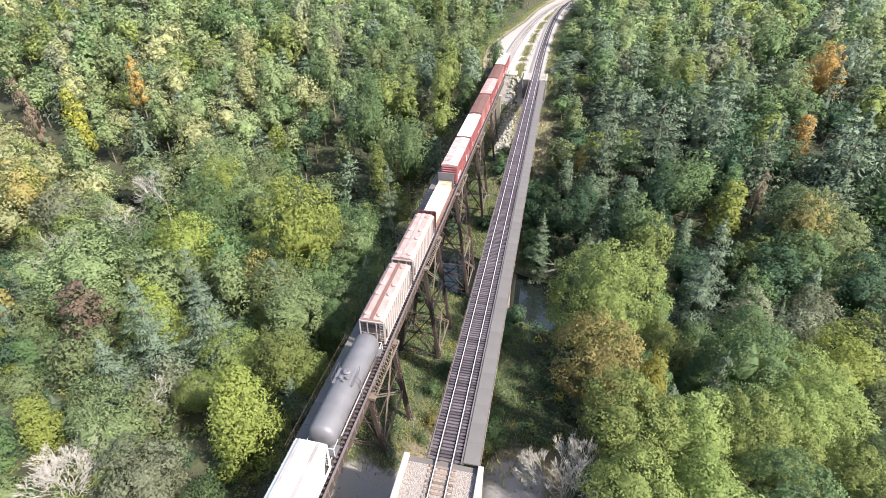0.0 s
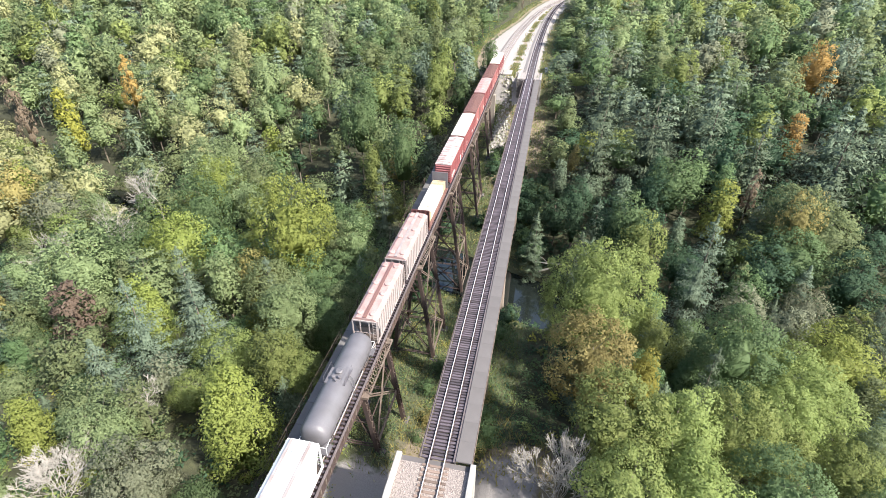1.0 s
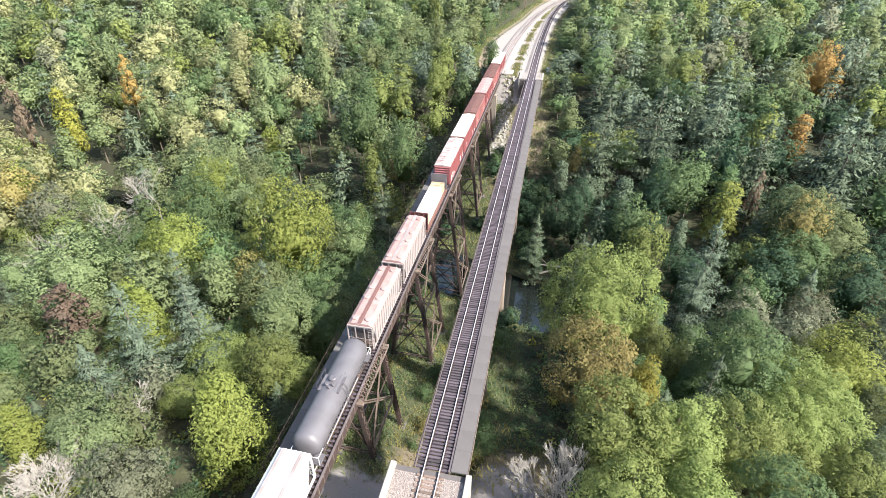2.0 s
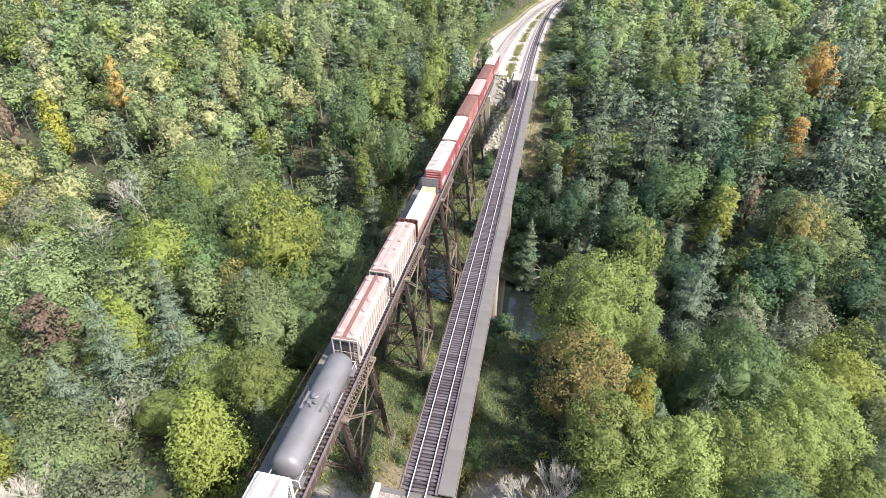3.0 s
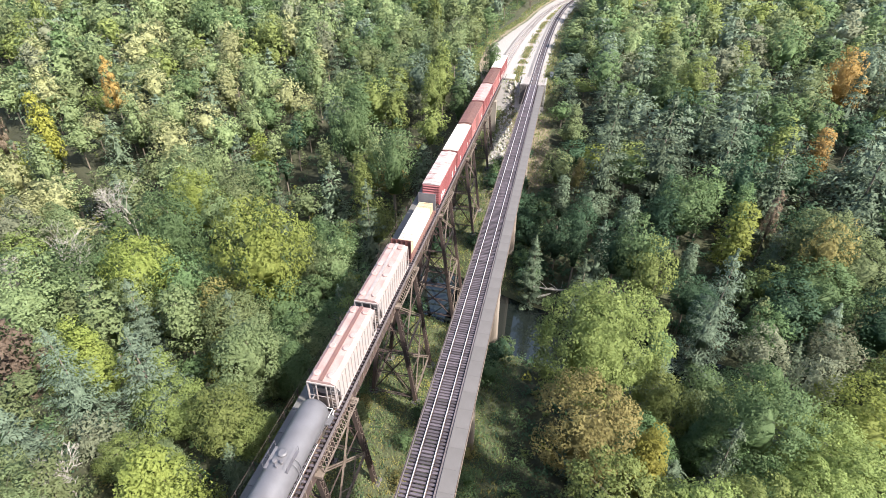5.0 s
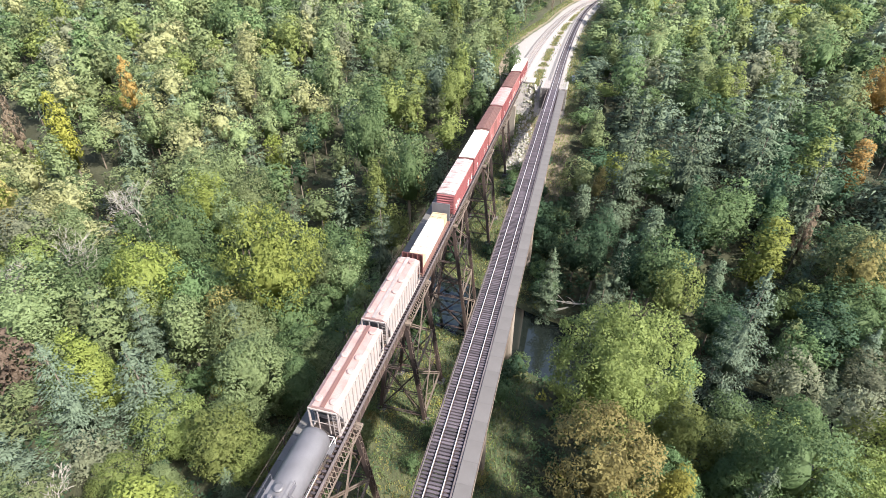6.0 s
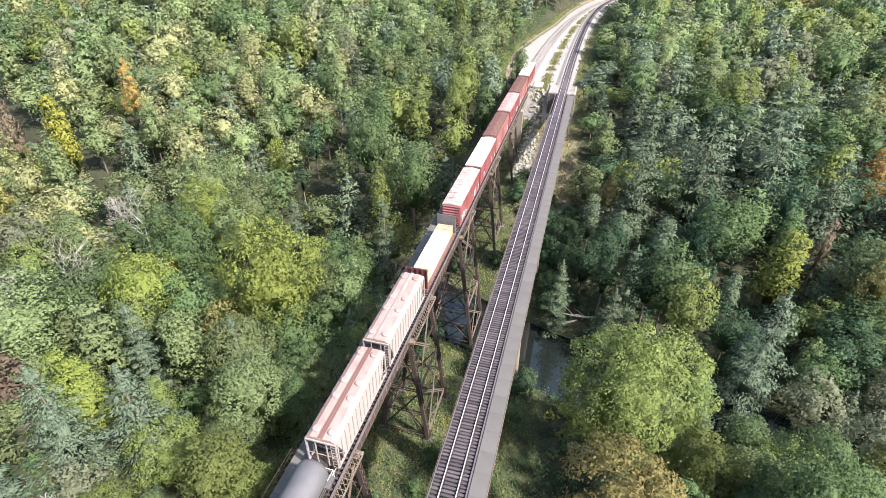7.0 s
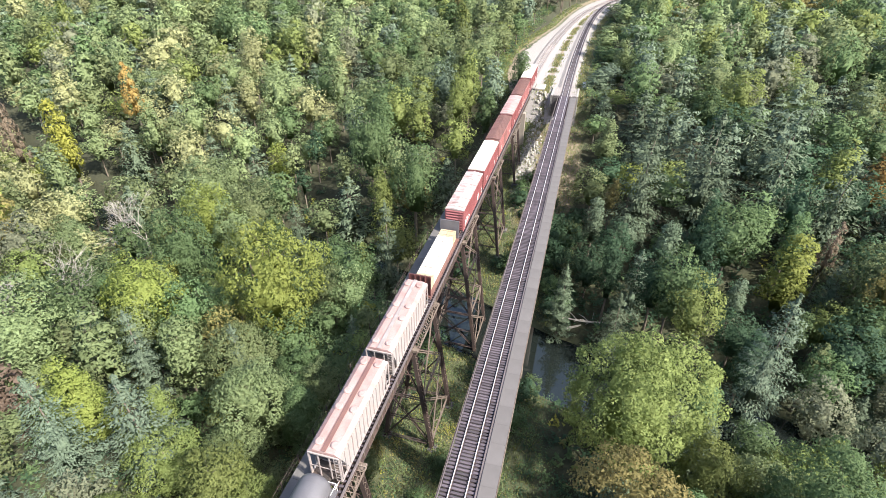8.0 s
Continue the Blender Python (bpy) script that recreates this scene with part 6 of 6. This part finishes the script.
def grass():
    r = np.random.default_rng(32)
    c, s = math.cos(radians(0.6)), math.sin(radians(0.6))
    names = ["olive", "tan", "fresh", "hay"]
    n = 26000
    u, w = r.uniform(-25, 6, n), r.uniform(27, 176, n)
    keep0 = (u < 1) | (w < 46)
    u, w = u[keep0], w[keep0]
    n = len(u)
    x, y = u * c - w * s, u * s + w * c
    keep = np.abs(y - interp(x, RIVER)) > 8.5
    keep &= r.uniform(size=n) > np.exp(-((w - 30.5) / 3.5) ** 2)
    u, w, x, y = u[keep], w[keep], x[keep], y[keep]
    # dry verges and the strip between the tracks on the far side
    w2 = 174 + 190 * r.uniform(size=15000) ** 1.5
    kind = r.integers(0, 3, 15000)
    o2 = np.where(kind == 0, r.normal(-0.3, 0.75, 15000), np.where(kind == 1, r.normal(9.8, 1.1, 15000), r.uniform(-3.5, 0.5, 15000) - np.interp(w2, [175, 195, 225, 290], [11.5, 15.5, 17.5, 11.5])))
    gap = (kind == 0) & (np.sin(w2 * 0.21) + 0.6 * np.sin(w2 * 0.53 + 1) < -0.75)
    w2, o2, kind = w2[~gap], o2[~gap], kind[~gap]
    u2 = 0.5 * (LX + RX) + bend_mid(w2) + o2
    near = len(x)
    x, y = np.concatenate([x, u2 * c - w2 * s]), np.concatenate([y, u2 * s + w2 * c])
    u, w = np.concatenate([u, u2]), np.concatenate([w, w2])
    z = ground_height(x, y)
    n = len(x)
    far = np.arange(n) >= near
    a = r.uniform(0, 6.283, n)
    h = r.uniform(0.35, 1.0, n) * np.where(far, 0.85, 1.0)
    wd = r.uniform(0.05, 0.13, n) * np.where(far, 2.0, 1.0)
    lean = r.normal(size=(n, 2)) * 0.35
    p = np.stack([x, y, z - 0.05], 1)
    side = np.stack([np.cos(a) * wd, np.sin(a) * wd, np.zeros(n)], 1)
    tip = p + np.stack([lean[:, 0] * h, lean[:, 1] * h, h], 1)
    V = np.stack([p - side, p + side, tip], 1).reshape(-1, 3)
    M = np.where((np.abs(w - 41) < 9) & (u > -15), 1, r.choice([0, 1, 2], n, p=[0.45, 0.2, 0.35]))
    M[near:] = np.where(kind == 2, r.choice([0, 1, 2], len(kind), p=[0.6, 0.2, 0.2]), r.choice([0, 1, 3], len(kind), p=[0.5, 0.3, 0.2]))
    me = leaf_mesh("grass", V, M, [LEAF[k] for k in names])
    tagged(new("grass", me), "rough long grass, green with dry tan patches", "grass", kind="stuff")


def stone_mesh(seed):
    r = np.random.default_rng(seed)
    bm = bmesh.new()
    bmesh.ops.create_icosphere(bm, subdivisions=1, radius=0.5)
    for v in bm.verts:
        v.co *= 0.75 + 0.5 * float(r.random())
        v.co.z *= 0.7
    me = bpy.data.meshes.new("stone")
    bm.to_mesh(me)
    bm.free()
    me.materials.append(ROCK)
    return me


def riprap():
    rr = random.Random(12)
    root = thing("riprap", ALONG, "loose pale riprap stones spilling down the bank between the bridges", "rocks", kind="structure")
    meshes = [stone_mesh(40 + i) for i in range(5)]
    for i in range(280):
        w = rr.uniform(146, 176)
        u = -12.6 + rr.gauss(0, 1.25) - (176 - w) * 0.03
        if rr.random() < 0.35:
            w, u = rr.gauss(157, 3.0), -12.8 + rr.gauss(0, 1.6)
        p = ALONG @ Vector((u, w, 0))
        z = float(ground_height(p.x, p.y))
        o = part("stone", meshes[i % 5], None, root)
        k = rr.uniform(0.35, 1.1)
        o.matrix_local = pose(u, w, z + 0.1 * k, rr.uniform(0, 360), rr.uniform(0, 360), rr.uniform(0, 360)) @ Matrix.Diagonal((k, k * rr.uniform(0.7, 1.3), k, 1))


def bare_tree(x, y, top, label, seed, spread=1.0, stems=1):
    """Leafless tree: trunk that forks again and again into fine twigs."""
    r = random.Random(seed)
    gz = float(ground_height(x, y))
    H = top - gz
    t = thing("bare_tree", pose(x, y, gz), label, "tree", "trees of the valley wood")
    trunk, twigs = Solid(), Solid()

    def grow(p, d, ln, rad, level):
        q = p + d * ln
        mid = p.lerp(q, 0.5) + Vector((r.gauss(0, 1), r.gauss(0, 1), 0)) * ln * 0.05
        (trunk if level < 2 else twigs).tube([p, mid, q], [rad, rad * 0.85, rad * 0.68], 6 if level < 2 else 4, caps=False)
        if level >= 5:
            return
        for k in range(3 if level else 4):
            e = (d + Vector((r.gauss(0, 0.55), r.gauss(0, 0.55), r.gauss(0.08, 0.25))) * spread).normalized()
            grow(p.lerp(q, r.uniform(0.7, 1.0)), e, ln * r.uniform(0.58, 0.82), max(0.018, rad * 0.60), level + 1)

    for k in range(stems):
        tilt = 0.06 if stems == 1 else 0.42
        grow(Vector((0, 0, -0.5)), Vector((r.gauss(0, tilt), r.gauss(0, tilt), 1)).normalized(), H * (0.36 if stems == 1 else r.uniform(0.25, 0.36)), (0.09 if stems == 1 else 0.02) + H * 0.0025, 0)
    part("trunk", trunk, BARE, t)
    part("branchwork", twigs, BARE, t)


undergrowth()
grass()
riprap()
bare_tree(5.9, 32.5, 1.2, "leafless grey tree with fine pale twigs", 3, 0.45, 6)
bare_tree(-43.0, 20.6, 2.0, "leafless pale tree among the bushes", 4, 0.8, 6)
bare_tree(-76.6, 64.9, 3.0, "dead white tree standing bare in the wood", 5)
bare_tree(-78.2, 61.2, 1.0, "leafless pale tree among the bushes", 6)
bare_tree(-90.1, 92.6, -4.0, "dead white tree standing bare in the wood", 7)
bare_tree(-41.8, 31.2, 1.0, "thin leafless tree between leafy crowns", 9)


# ---------------------------------------------------------------- small things
def river_boulders():
    rr = random.Random(3)
    meshes = [stone_mesh(60 + i) for i in range(3)]
    for i in range(16):
        x, y = (-116 + rr.gauss(0, 4.0), 111 + rr.gauss(0, 2.2)) if i < 9 else (-6 + rr.gauss(0, 5), 100 + rr.gauss(0, 1.0))
        k = rr.uniform(0.8, 2.6)
        t = thing("boulder", pose(x, y, -26.2, 0, 0, rr.uniform(0, 360)) @ Matrix.Diagonal((k, k * rr.uniform(0.7, 1.2), k * 0.8, 1)), "pale weathered boulder at the river's edge", "boulder", "river boulders")
        part("rock", meshes[i % 3], None, t)


def fallen_tree(x, y, turn, length, seed):
    rr = random.Random(seed)
    z = float(ground_height(x, y)) + 0.5
    t = thing("fallen_tree", pose(x, y, max(z, -26.0), 0, 0, turn), "bleached fallen tree lying over the river bank", "fallen tree")
    s = Solid().tube([(0, 0, 0), (length * 0.5, 0.3, 0.4), (length, 0, 0.9)], [0.26, 0.19, 0.06], 7)
    part("trunk", s, BARE, t)
    for i in range(9):
        k = rr.uniform(0.35, 0.98)
        a, b = Vector((length * k, 0.1, 0.1 + 0.7 * k)), Vector((length * k + rr.uniform(0.8, 2.6), rr.uniform(-2.2, 2.2), 0.6 + rr.uniform(0, 1.6)))
        part("limb", Solid().tube([a, a.lerp(b, 0.5) + Vector((0, 0, 0.2)), b], [0.09, 0.06, 0.02], 5), BARE, t)


def cabinet():
    """Trackside cabinet on a slab, with a door and a vent hood."""
    t = thing("signal_cabinet", ALONG @ pose(RX + 5.0, 184.0, -0.75), "white trackside equipment cabinet on a concrete slab", "cabinet")
    part("slab", Solid().box(-0.6, 0.6, -0.6, 0.6, -0.3, 0.12, c=0.03), CONCRETE_PALE, t)
    part("body", Solid().box(-0.45, 0.45, -0.4, 0.4, 0.12, 1.75, c=0.03), P_WHITE, t)
    part("door", Solid().box(-0.38, 0.38, -0.425, -0.402, 0.22, 1.6), P_WHITE, t)
    part("hood", Solid().box(-0.52, 0.52, -0.47, 0.47, 1.75, 1.84, c=0.03), P_WALK, t)


river_boulders()
fallen_tree(2.0, 99.0, 25.0, 11.0, 5)
fallen_tree(9.0, 101.0, 190.0, 9.0, 6)
cabinet()
